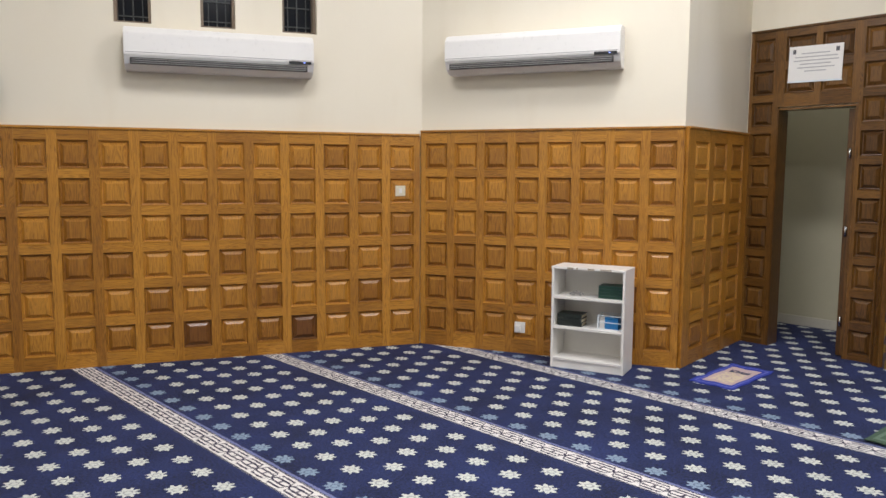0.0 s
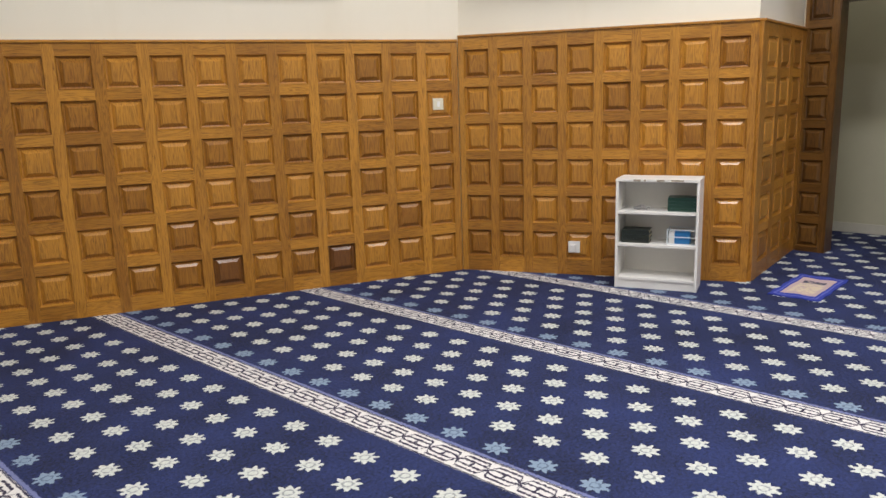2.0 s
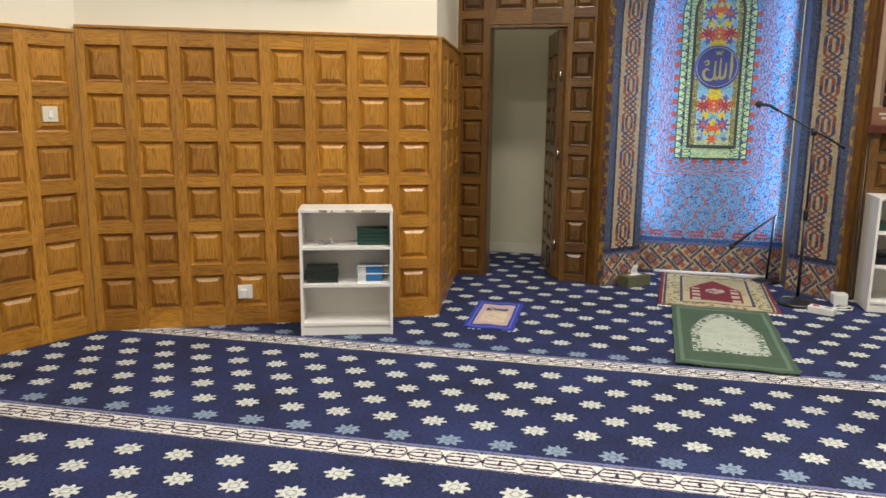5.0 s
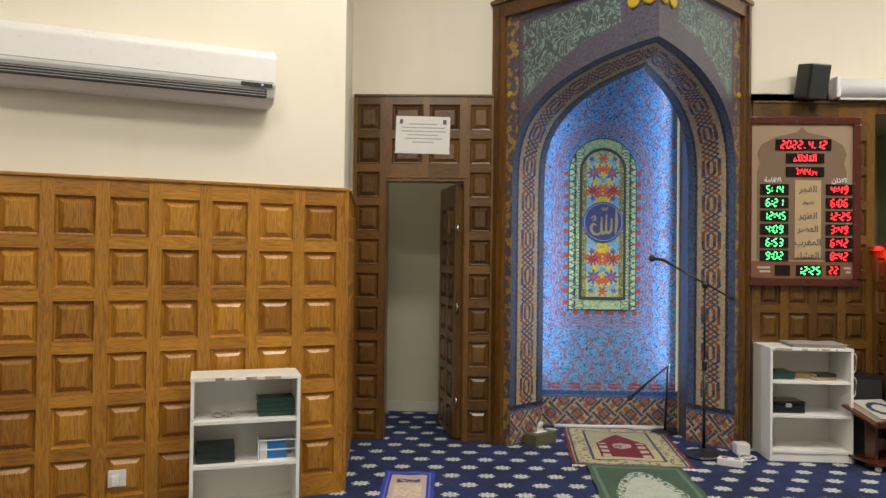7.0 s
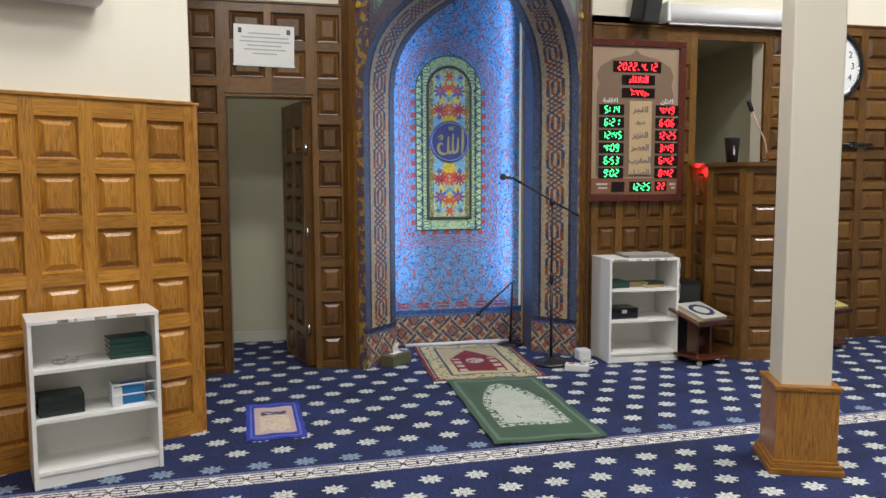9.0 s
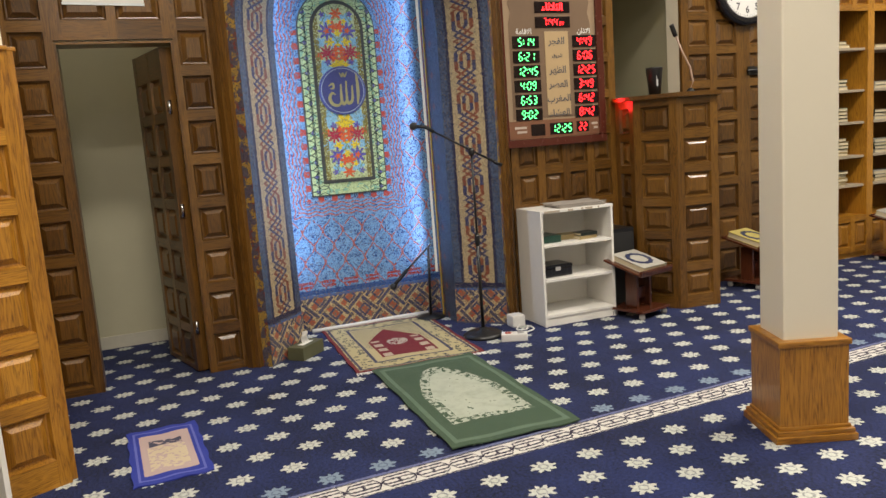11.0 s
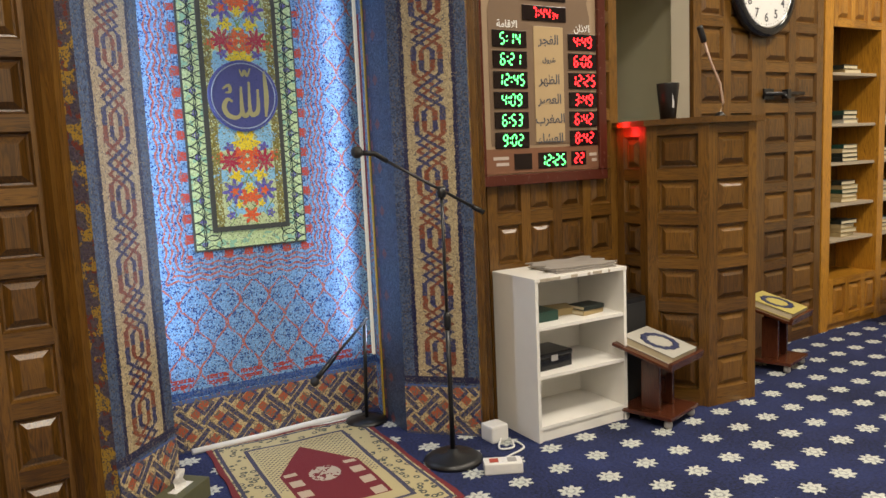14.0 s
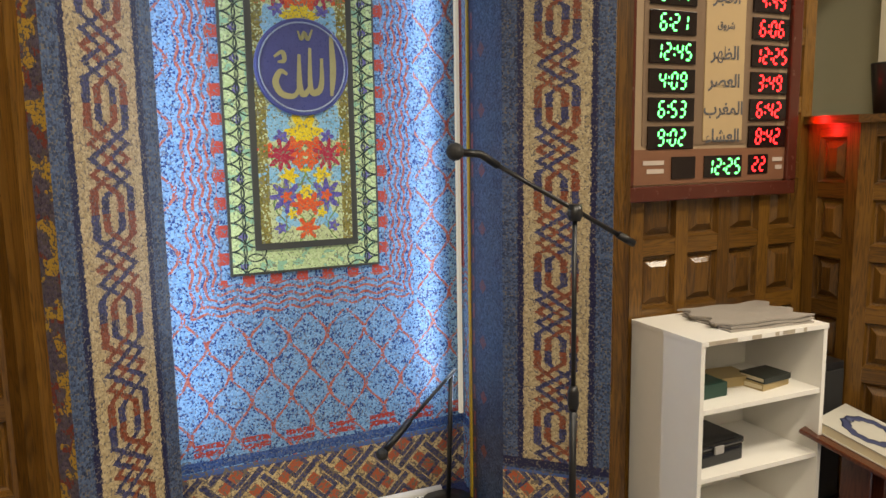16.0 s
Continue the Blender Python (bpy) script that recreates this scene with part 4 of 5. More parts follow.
for p, q in zip(PUL, PUL[1:]):
    m, l = along(p, q)
    panelling(pulpit, 0, l, 0, 1.505, [(0.055, l - 0.055)], PROWS, BROWN, BROWN_RAIL, cap=False, at=m @ pose(0, 0.031, 0))
cap = [(6.385, -0.20), (6.135, -0.185), (5.83, -0.355), (5.78, -0.705), (6.03, -0.905), (6.385, -0.905)]
part("cap", prism(bmesh.new(), cap, 1.505, 1.535), BROWN_RAIL, pulpit)

gm = thing("gooseneck_microphone", pose(5.98, -0.60, 1.535), "slim gooseneck microphone with a black head and pale stem", "microphone")
part("base", lathe(bmesh.new(), ((0.03, 0), (0.03, 0.012), (0.012, 0.03)), 16), BLACK, gm)
neck = [(0, 0, 0.02), (-0.005, -0.02, 0.08), (0.0, 0.0, 0.18), (0.01, 0.06, 0.29), (0.015, 0.11, 0.40)]
part("stem", tube(bmesh.new(), neck, 0.0065), plain("pale_stem", (0.45, 0.32, 0.25), 0.4), gm)
part("head", tube(bmesh.new(), [(0.015, 0.108, 0.395), (0.017, 0.118, 0.42), (0.02, 0.135, 0.465), (0.021, 0.14, 0.475)], 0.017), BLACK, gm)
cup = thing("paper_cup", pose(6.25, -0.50, 1.535), "black tapered cup with a small pale mark", "cup")
part("cup_body", lathe(bmesh.new(), ((0.042, 0), (0.062, 0.20), (0.062, 0.207), (0.056, 0.207), (0.04, 0.02)), 24), BLACK, cup)
part("mark", B(-0.052, -0.05, 0.008, 0.022, 0.07, 0.15), plain("pale_mark", (0.5, 0.5, 0.5)), cup, "pale mark")

# ---- prayer time board ----
board = thing("prayer_time_board", pose(6.400, 0.735, 1.232, 0, 0, -90), "digital prayer time board, red-brown frame, red and green digits", "display board")
BW, BH = 0.865, 1.28
bm = bmesh.new()
for a, b, c, d in ((0, BW, 0, 0.055), (0, BW, BH - 0.055, BH), (0, 0.055, 0.055, BH - 0.055), (BW - 0.055, BW, 0.055, BH - 0.055)):
    box(bm, a, b, -0.05, 0, c, d, 0.006)
part("frame", bm, CAST_RED, board)
part("face", B(0.055, BW - 0.055, -0.03, 0, 0.055, BH - 0.055), BOARD_TAN, board)
bm = bmesh.new()
pts = [(0.10, 0.20), (BW - 0.10, 0.20), (BW - 0.10, 0.86), (BW - 0.12, 0.93), (BW - 0.10, 1.0), (BW - 0.13, 1.07), (BW - 0.24, 1.13), (BW / 2 + 0.04, 1.165), (BW / 2, 1.205), (BW / 2 - 0.04, 1.165), (0.24, 1.13), (0.13, 1.07), (0.10, 1.0), (0.12, 0.93), (0.10, 0.86)]
vs = [bm.verts.new((x, -0.033, z)) for x, z in pts]
bm.faces.new(vs)
r = bmesh.ops.extrude_face_region(bm, geom=list(bm.faces))
bmesh.ops.translate(bm, vec=(0, 0.003, 0), verts=[v for v in r["geom"] if isinstance(v, bmesh.types.BMVert)])
bmesh.ops.recalc_face_normals(bm, faces=bm.faces)
part("arch_field", bm, BOARD_DARK, board, "brown domed field")
part("name_strip", B(BW * 0.44, BW * 0.665, -0.037, -0.03, 0.215, 0.80, 0.002), BOARD_CREAM, board, "cream strip with black prayer names")
part("lower_strip", B(0.055, BW - 0.055, -0.036, -0.03, 0.06, 0.185), plain("board_lower", (0.20, 0.09, 0.05), 0.35), board)

SEGS = {"0": "abcdef", "1": "bc", "2": "abged", "3": "abgcd", "4": "fgbc", "5": "afgcd", "6": "afgedc", "7": "abc", "8": "abcdefg", "9": "abcdfg"}


def digits(bm, text, x, z, h, y):
    """Seven-segment figures, leaning a little; dots and colons as squares. Returns the end."""
    w, t = h * 0.46, h * 0.072

    def bar(x0, z0, x1, z1):
        d = Vector((x1 - x0, 0, z1 - z0)).normalized()
        nrm = Vector((-d.z, 0, d.x)) * t
        p, q = Vector((x0, y, z0)) + d * t * 0.7, Vector((x1, y, z1)) - d * t * 0.7
        lean = lambda v: (v.x + (v.z - z) * 0.1, v.y, v.z)
        vs = [bm.verts.new(lean(v)) for v in (p, p + nrm + d * t, q + nrm - d * t, q, q - nrm - d * t, p - nrm + d * t)]
        bm.faces.new(vs)

    for ch in text:
        if ch in ":.":
            for zz in ((z + h * 0.3, z + h * 0.7) if ch == ":" else (z + t,)):
                vs = [bm.verts.new((x + a, y, zz + b)) for a, b in ((0, -t), (2 * t, -t), (2 * t, t), (0, t))]
                bm.faces.new(vs)
            x += h * 0.26
            continue
        if ch == " ":
            x += h * 0.36
            continue
        ends = {"a": (x, z + h, x + w, z + h), "g": (x, z + h / 2, x + w, z + h / 2), "d": (x, z, x + w, z), "f": (x, z + h / 2, x, z + h), "b": (x + w, z + h / 2, x + w, z + h), "e": (x, z, x, z + h / 2), "c": (x + w, z, x + w, z + h / 2)}
        for sname in SEGS[ch]:
            bar(*ends[sname])
        x += h * 0.76
    return x


def readout(text, u0, u1, v, hgt, led, small=""):
    """One dark display window with its lit figures; v is the middle's share from the top."""
    zc = BH * (1 - v)
    win = part("display", B(BW * u0, BW * u1, -0.040, -0.03, zc - hgt / 2, zc + hgt / 2, 0.002), DISPLAY, board, "dark display window")
    h = hgt * 0.66
    width = sum({":": 0.26, ".": 0.26, " ": 0.36}.get(c, 0.76) for c in text) * h - 0.22 * h + sum(0.76 for c in small) * h * 0.6
    x = BW * (u0 + u1) / 2 - width / 2
    for ch, size in [(c, h) for c in text] + [(c, h * 0.6) for c in small]:
        bm = bmesh.new()
        x = digits(bm, ch, x, zc - h / 2, size, -0.0412)
        for f in bm.faces:
            f.normal_update()
            if f.normal.y > 0:
                f.normal_flip()
        if ch == " ":
            bm.free()
        else:
            part("figure", bm, led, win, "lit figure")


readout("2022. 4.12", 0.27, 0.75, 0.165, 0.085, RED_LED)
day = part("display", B(BW * 0.36, BW * 0.69, -0.040, -0.03, BH * 0.755 - 0.038, BH * 0.755 + 0.038, 0.002), DISPLAY, board, "dark display window")
readout("7:44", 0.36, 0.69, 0.325, 0.075, RED_LED, "34")
for i, (g, r) in enumerate((("5:14", "4:49"), ("6:21", "6:06"), ("12:45", "12:25"), ("4:09", "3:49"), ("6:53", "6:42"), ("9:02", "8:42"))):
    v = 0.43 + i * 0.0785
    readout(g, 0.14, 0.385, v, 0.082, GREEN_LED)
    readout(r, 0.705, 0.93, v, 0.082, RED_LED)
readout("12:25", 0.45, 0.67, 0.908, 0.082, GREEN_LED)
readout("22", 0.71, 0.83, 0.905, 0.075, RED_LED)
part("dark_window", B(BW * 0.27, BW * 0.40, -0.040, -0.03, BH * 0.092 - 0.04, BH * 0.092 + 0.04), DISPLAY, board)

FORMS = {"ا": (0xFE8D, 0), "ل": (0xFEDD, 1), "ف": (0xFED1, 1), "ج": (0xFE9D, 1), "ر": (0xFEAD, 0), "ظ": (0xFEC5, 1), "ه": (0xFEE9, 1), "ع": (0xFEC9, 1), "ص": (0xFEB9, 1), "م": (0xFEE1, 1), "غ": (0xFECD, 1), "ب": (0xFE8F, 1), "ش": (0xFEB5, 1), "ث": (0xFE99, 1), "ذ": (0xFEAB, 0), "ن": (0xFEE5, 1), "ق": (0xFED5, 1), "ة": (0xFE93, 0), "أ": (0xFE83, 0), "و": (0xFEED, 0), "ﻻ": (0xFEFB, 0)}


def shaped(word):
    """Joined letter forms of an Arabic word, in drawing order."""
    word, out, joined = word.replace("لا", "ﻻ"), "", False
    for i, ch in enumerate(word):
        if ch not in FORMS:
            out, joined = out + "\ufe80", False
            continue
        base, dual = FORMS[ch]
        after = dual and i + 1 < len(word) and word[i + 1] in FORMS
        out += chr(base + (3 if joined and after else 1 if joined else 2 if after else 0))
        joined = bool(after)
    return out[::-1]


def words(name, text, size, material, parent, at, align="CENTER"):
    cu = bpy.data.curves.new(name, "FONT")
    cu.body, cu.size, cu.align_x, cu.align_y, cu.extrude, cu.offset = text, size, align, "CENTER", 0.0005, size * 0.018
    tmp = new(name, cu)
    me = bpy.data.meshes.new_from_object(tmp)
    bpy.data.objects.remove(tmp)
    me.materials.clear()
    me.materials.append(material)
    ob = new(name, me)
    ob.parent = parent
    ob.matrix_basis = at
    return ob


for i, word in enumerate(("الفجر", "شروق", "الظهر", "العصر", "المغرب", "العشاء")):
    words("prayer_name", shaped(word), 0.036 if i == 1 else 0.066, INK, board, pose(BW * 0.552, -0.0382, BH * (0.572 - i * 0.0785), 90, 0, 0))
words("heading", shaped("الاقامة"), 0.05, PAPER, board, pose(BW * 0.25, -0.0345, BH * 0.625, 90, 0, 0))
words("heading", shaped("الاذان"), 0.05, PAPER, board, pose(BW * 0.82, -0.0345, BH * 0.625, 90, 0, 0))
words("day_name", shaped("الثلاثاء"), 0.07, RED_LED, day, pose(BW * 0.525, -0.0412, BH * 0.755, 90, 0, 0))
PRINT = plain("small_print", (0.5, 0.42, 0.36))
for a, b, z in ((0.12, 0.23, 0.13), (0.14, 0.23, 0.10), (0.86, 0.92, 0.13), (0.88, 0.92, 0.10)):
    part("small_print", B(BW * a, BW * b, -0.038, -0.036, z, z + 0.016), PRINT, board)

# ---- bookshelves ----


def bookshelf(m, w, d, h, label):
    t = 0.018
    s = thing("bookshelf", m, label, "bookshelf")
    part("side_panel", B(0, t, 0, d, 0, h, 0.0015), WHITE_BOARD, s)
    part("side_panel", B(w - t, w, 0, d, 0, h, 0.0015), WHITE_BOARD, s)
    part("top_board", B(-0.002, w + 0.002, -0.003, d, h, h + t, 0.0015), WHITE_BOARD, s)
    part("back_board", B(t, w - t, d - 0.006, d, 0.03, h), WHITE_BOARD, s)
    part("plinth", B(t, w - t, 0.012, 0.028, 0, 0.06), WHITE_BOARD, s)
    for z in (0.06, 0.06 + (h - 0.06) * 0.345, 0.06 + (h - 0.06) * 0.675):
        part("shelf", B(t, w - t, 0.004, d - 0.006, z, z + t, 0.001), WHITE_BOARD, s)
    bm = bmesh.new()
    rnd = random.Random(int(w * 1000 + d * 100))
    for i in range(9):
        x = rnd.uniform(0.02, w - 0.1)
        box(bm, x, x + rnd.uniform(0.01, 0.06), -0.0042, -0.001, h + rnd.uniform(0, 0.004), h + t - 0.002)
    tagged(part("chipped_edge", bm, CHIP, s, "chipped edge with bare chipboard"), kind="stuff")
    return s


def book(name, m, w, d, t, cover, label, mark=None, spine_front=True):
    b = thing(name, m, label, "book")
    bm = B(0, w, 0, d, 0, 0.004, 0.001)
    box(bm, 0, w, 0, d, t - 0.004, t, 0.001)
    box(bm, *((0, w, 0, 0.004) if spine_front else (0, 0.004, 0, d)), 0.004, t - 0.004)
    part("cover", bm, cover, b)
    part("page_block", B(0.004, w - 0.005, 0.005, d - 0.005, 0.004, t - 0.004), PAGES, b, "cream page block")
    if mark:
        ring = bmesh.new()
        loop = [(w / 2 + 0.3 * w * math.cos(a * math.pi / 12) * (0.9 + 0.1 * (a % 2)), d / 2 + 0.34 * d * math.sin(a * math.pi / 12) * (0.9 + 0.1 * (a % 2)), t + 0.0005) for a in range(25)]
        tube(ring, loop, 0.012 * w / 0.2, 6)
        for v in ring.verts:
            v.co.z = t + 0.0004 + (0.0008 if v.co.z > t else 0)
        part("medallion", ring, mark, b, "dark medallion ring")
    return b


M1, W1 = along((4.415, 4.225), (4.605, 3.70))
S1D, S1H = 0.265, 0.757
bookshelf(M1, W1, S1D, S1H, "small white laminate bookshelf with chipped top edge, nearly empty")
zz = [0.06 + (S1H - 0.06) * f + 0.0185 for f in (0.0, 0.345, 0.675)]
for i in range(3):
    book("book", M1 @ pose(0.035, 0.045, zz[1] + i * 0.031, 0, 0, (2, -1, 1)[i]), 0.19, 0.14, 0.03, DARK_COVER, "dark green closed book lying in a stack")
for i in range(4):
    book("book", M1 @ pose(0.345, 0.06, zz[2] + i * 0.024, 0, 0, (-1, 1, 0, 2)[i]), 0.19, 0.14, 0.023, GREEN_COVER, "green cloth-bound book lying in a stack")
bead = thing("prayer_beads", M1 @ pose(0.16, 0.12, zz[2]), "small heap of grey prayer beads on the shelf", "beads")
bm = bmesh.new()
rnd = random.Random(3)
for i in range(40):
    a = rnd.uniform(0, 6.28)
    r = rnd.uniform(0.0, 0.06)
    bmesh.ops.create_icosphere(bm, subdivisions=1, radius=0.008, matrix=Matrix.Translation((r * math.cos(a), r * 0.6 * math.sin(a), 0.008 + (0.06 - r) * 0.35)))
part("beads", bm, GREY_PLASTIC, bead)
case = thing("clear_case", M1 @ pose(0.345, 0.05, zz[1]), "clear plastic case holding a blue booklet", "case")
bm = bmesh.new()
for z in (0, 0.05, 0.1):
    box(bm, 0, 0.2, 0, 0.006, z, z + 0.006)
    box(bm, 0, 0.2, 0.124, 0.13, z, z + 0.006)
for x in (0, 0.194):
    box(bm, x, x + 0.006, 0, 0.13, 0, 0.106)
part("case_frame", bm, CLEAR, case)
part("booklet", B(0.05, 0.15, 0.02, 0.11, 0.001, 0.09, 0.002), BLUE_COVER, case, "blue booklet")
part("folded_paper", B(0.01, 0.049, 0.02, 0.11, 0.001, 0.085, 0.002), PAPER, case, "white paper")

M2, W2S = along((6.02, 0.665), (6.0, 0.095))
S2D, S2H = 0.36, 0.785
bookshelf(M2, W2S, S2D, S2H, "small white laminate bookshelf with a folded cloth on top")
zz = [0.06 + (S2H - 0.06) * f + 0.0185 for f in (0.0, 0.345, 0.675)]
box_ = thing("storage_box", M2 @ pose(0.03, 0.06, zz[1], 0, 0, 3), "flat glossy black box on the shelf", "box")
part("box_body", B(0, 0.24, 0, 0.18, 0, 0.06, 0.006), CLOCK_BLACK, box_)
part("lid", B(-0.003, 0.243, -0.003, 0.183, 0.061, 0.085, 0.008), CLOCK_BLACK, box_)
part("latch", B(0.10, 0.14, -0.009, -0.003, 0.045, 0.072), GREY_PLASTIC, box_)
book("book", M2 @ pose(0.03, 0.08, zz[2], 0, 0, 2), 0.17, 0.2, 0.05, GREEN_COVER, "thick dark green book lying flat")
book("book", M2 @ pose(0.23, 0.15, zz[2], 0, 0, -6), 0.14, 0.12, 0.035, TAN_COVER, "worn tan book lying flat")
book("book", M2 @ pose(0.34, 0.06, zz[2], 0, 0, 9), 0.15, 0.11, 0.024, TAN_COVER, "small tan book lying in a stack")
book("book", M2 @ pose(0.345, 0.06, zz[2] + 0.025, 0, 0, 5), 0.14, 0.11, 0.022, DARK_COVER, "small dark book lying in a stack")
cl = thing("folded_cloth", M2 @ pose(0.17, 0.05, S2H + 0.018, 0, 0, -4), "folded grey cloth lying on the bookshelf", "cloth")
for i in range(3):
    bm = bmesh.new()
    n = 14
    rows = [[(0.36 * (a / n) + 0.012 * i * math.sin(i + b), 0.26 * (b / n) + 0.01 * i, 0.009 * i + 0.004 * math.sin(a * 0.9 + i) * (a / n) + 0.006) for a in range(n + 1)] for b in range(n + 1)]
    quads(bm, rows)
    r = bmesh.ops.extrude_face_region(bm, geom=list(bm.faces))
    bmesh.ops.translate(bm, vec=(0, 0, -0.006), verts=[v for v in r["geom"] if isinstance(v, bmesh.types.BMVert)])
    bmesh.ops.recalc_face_normals(bm, faces=bm.faces)
    part("fold", bm, CLOTH, cl)
rack = thing("wire_rack", M2 @ pose(W2S + 0.004, 0.1, 0.0), "white wire hooks at the bookshelf's side", "rack")
for z in (0.62, 0.45):
    part("wire", tube(bmesh.new(), [(0, 0, z + 0.13), (0.05, 0.0, z + 0.14), (0.06, 0, z + 0.12), (0.055, 0, z + 0.02), (0.04, 0, z), (0, 0, z - 0.02)], 0.004), WHITE_PLASTIC, rack)

bx = thing("loudspeaker_cabinet", pose(6.24, -0.06, 0), "plain black loudspeaker cabinet standing between bookshelf and pulpit", "loudspeaker")
part("cabinet", B(-0.12, 0.12, -0.11, 0.11, 0, 0.60, 0.006), BLACK, bx)
part("grille", B(-0.128, -0.12, -0.10, 0.10, 0.03, 0.57, 0.003), BLACK_MESH, bx)

# ---- lecterns with books ----


def lectern(m, cover, mark, label, blabel):
    s = thing("book_stand", m, label, "book stand", "low book stands")
    part("base_board", B(-0.15, 0.15, -0.15, 0.15, 0.045, 0.065, 0.004), RED_WOOD, s)
    for x in (-0.12, 0.12):
        for y in (-0.12, 0.12):
            part("caster", lathe(bmesh.new(), ((0.012, 0), (0.021, 0.008), (0.021, 0.03), (0.01, 0.045)), 12, (x, y, 0)), GREY_PLASTIC, s)
    for y in (-0.07, 0.07):
        part("post", B(-0.05, 0.05, y - 0.012, y + 0.012, 0.065, 0.315, 0.004), RED_WOOD, s)
    part("stretcher", B(-0.012, 0.012, -0.058, 0.058, 0.12, 0.2), RED_WOOD, s)
    tilt = pose(0, 0, 0.36, 0, -15, 0)
    part("desk_top", B(-0.17, 0.17, -0.17, 0.17, -0.012, 0.004, 0.004), RED_WOOD, s, at=tilt)
    part("ledge", B(-0.17, -0.15, -0.17, 0.17, 0.004, 0.03, 0.003), RED_WOOD, s, at=tilt)
    part("support", prism(bmesh.new(), [(-0.05, -0.05), (0.05, -0.05), (0.05, 0.05), (-0.05, 0.05)], 0.31, 0.35), RED_WOOD, s)
    book("holy_book", m @ tilt @ pose(-0.145, -0.125, 0.0045), 0.29, 0.25, 0.042, cover, blabel, mark)
    return s


lectern(pose(5.93, -0.05, 0, 0, 0, 14), PALE_COVER, NAVY_INK, "low dark red wooden book stand on casters", "large closed book with a pale cover and dark medallion")
lectern(pose(6.12, -1.30, 0, 0, 0, 14), GOLD_COVER, NAVY_INK, "low dark red wooden book stand on casters", "large closed book with a gold cover and dark medallion")
lectern(pose(6.10, -2.95, 0, 0, 0, 14), PALE_COVER, NAVY_INK, "low dark red wooden book stand on casters", "large closed book with a pale cover and dark medallion")

# ---- microphones ----
ms = thing("microphone_stand", pose(6.11, 1.10, 0), "black microphone stand with a boom arm and round base", "microphone stand")
part("base", lathe(bmesh.new(), ((0.135, 0), (0.135, 0.014), (0.11, 0.03), (0.03, 0.04), (0.02, 0.06)), 32), BLACK, ms)
part("pole", tube(bmesh.new(), [(0, 0, 0.04), (0, 0, 0.65)], 0.012), BLACK, ms)
part("inner_pole", tube(bmesh.new(), [(0, 0, 0.6), (0, 0, 1.23)], 0.008), BLACK, ms)
part("clutch", lathe(bmesh.new(), ((0.014, 0), (0.018, 0.02), (0.018, 0.06), (0.012, 0.08)), 14, (0, 0, 0.62)), BLACK, ms)
part("pivot", lathe(bmesh.new(), ((0.018, 0), (0.024, 0.02), (0.02, 0.05)), 14, (0, 0, 1.215)), BLACK, ms)
a, b = Vector((0.05, 0.245, 1.39)), Vector((-0.03, -0.20, 1.135))
part("boom", tube(bmesh.new(), [a, b], 0.0075), BLACK, ms)
part("counterweight", tube(bmesh.new(), [b + (a - b) * 0.0, b + (a - b) * 0.12], 0.012), BLACK, ms)
mic = part("microphone", tube(bmesh.new(), [a - (a - b) * 0.02, a + (a - b) * 0.10 + Vector((0, 0, 0.004)), a + Vector((0.015, 0.10, 0.035))], 0.012), BLACK, ms, "black handheld microphone")
bm = bmesh.new()
bmesh.ops.create_uvsphere(bm, u_segments=16, v_segments=10, radius=0.026, matrix=Matrix.Translation(a + Vector((0.018, 0.12, 0.038))))
part("grille", bm, BLACK_MESH, mic)
fm = thing("floor_microphone_stand", pose(6.84, 1.19, 0), "short black microphone stand with its boom lowered", "microphone stand")
part("base", lathe(bmesh.new(), ((0.11, 0), (0.11, 0.012), (0.03, 0.025)), 28), BLACK, fm)
part("pole", tube(bmesh.new(), [(0, 0, 0.02), (0, -0.02, 0.54)], 0.010), BLACK, fm)
part("boom", tube(bmesh.new(), [(0, -0.04, 0.56), (-0.03, 0.20, 0.37)], 0.008), BLACK, fm)
part("microphone", tube(bmesh.new(), [(-0.025, 0.17, 0.393), (-0.035, 0.24, 0.335), (-0.04, 0.28, 0.30)], 0.014), BLACK, fm)
bm = bmesh.new()
bmesh.ops.create_uvsphere(bm, u_segments=14, v_segments=8, radius=0.024, matrix=Matrix.Translation((-0.042, 0.295, 0.287)))
part("grille", bm, BLACK_MESH, fm)

# ---- rugs ----


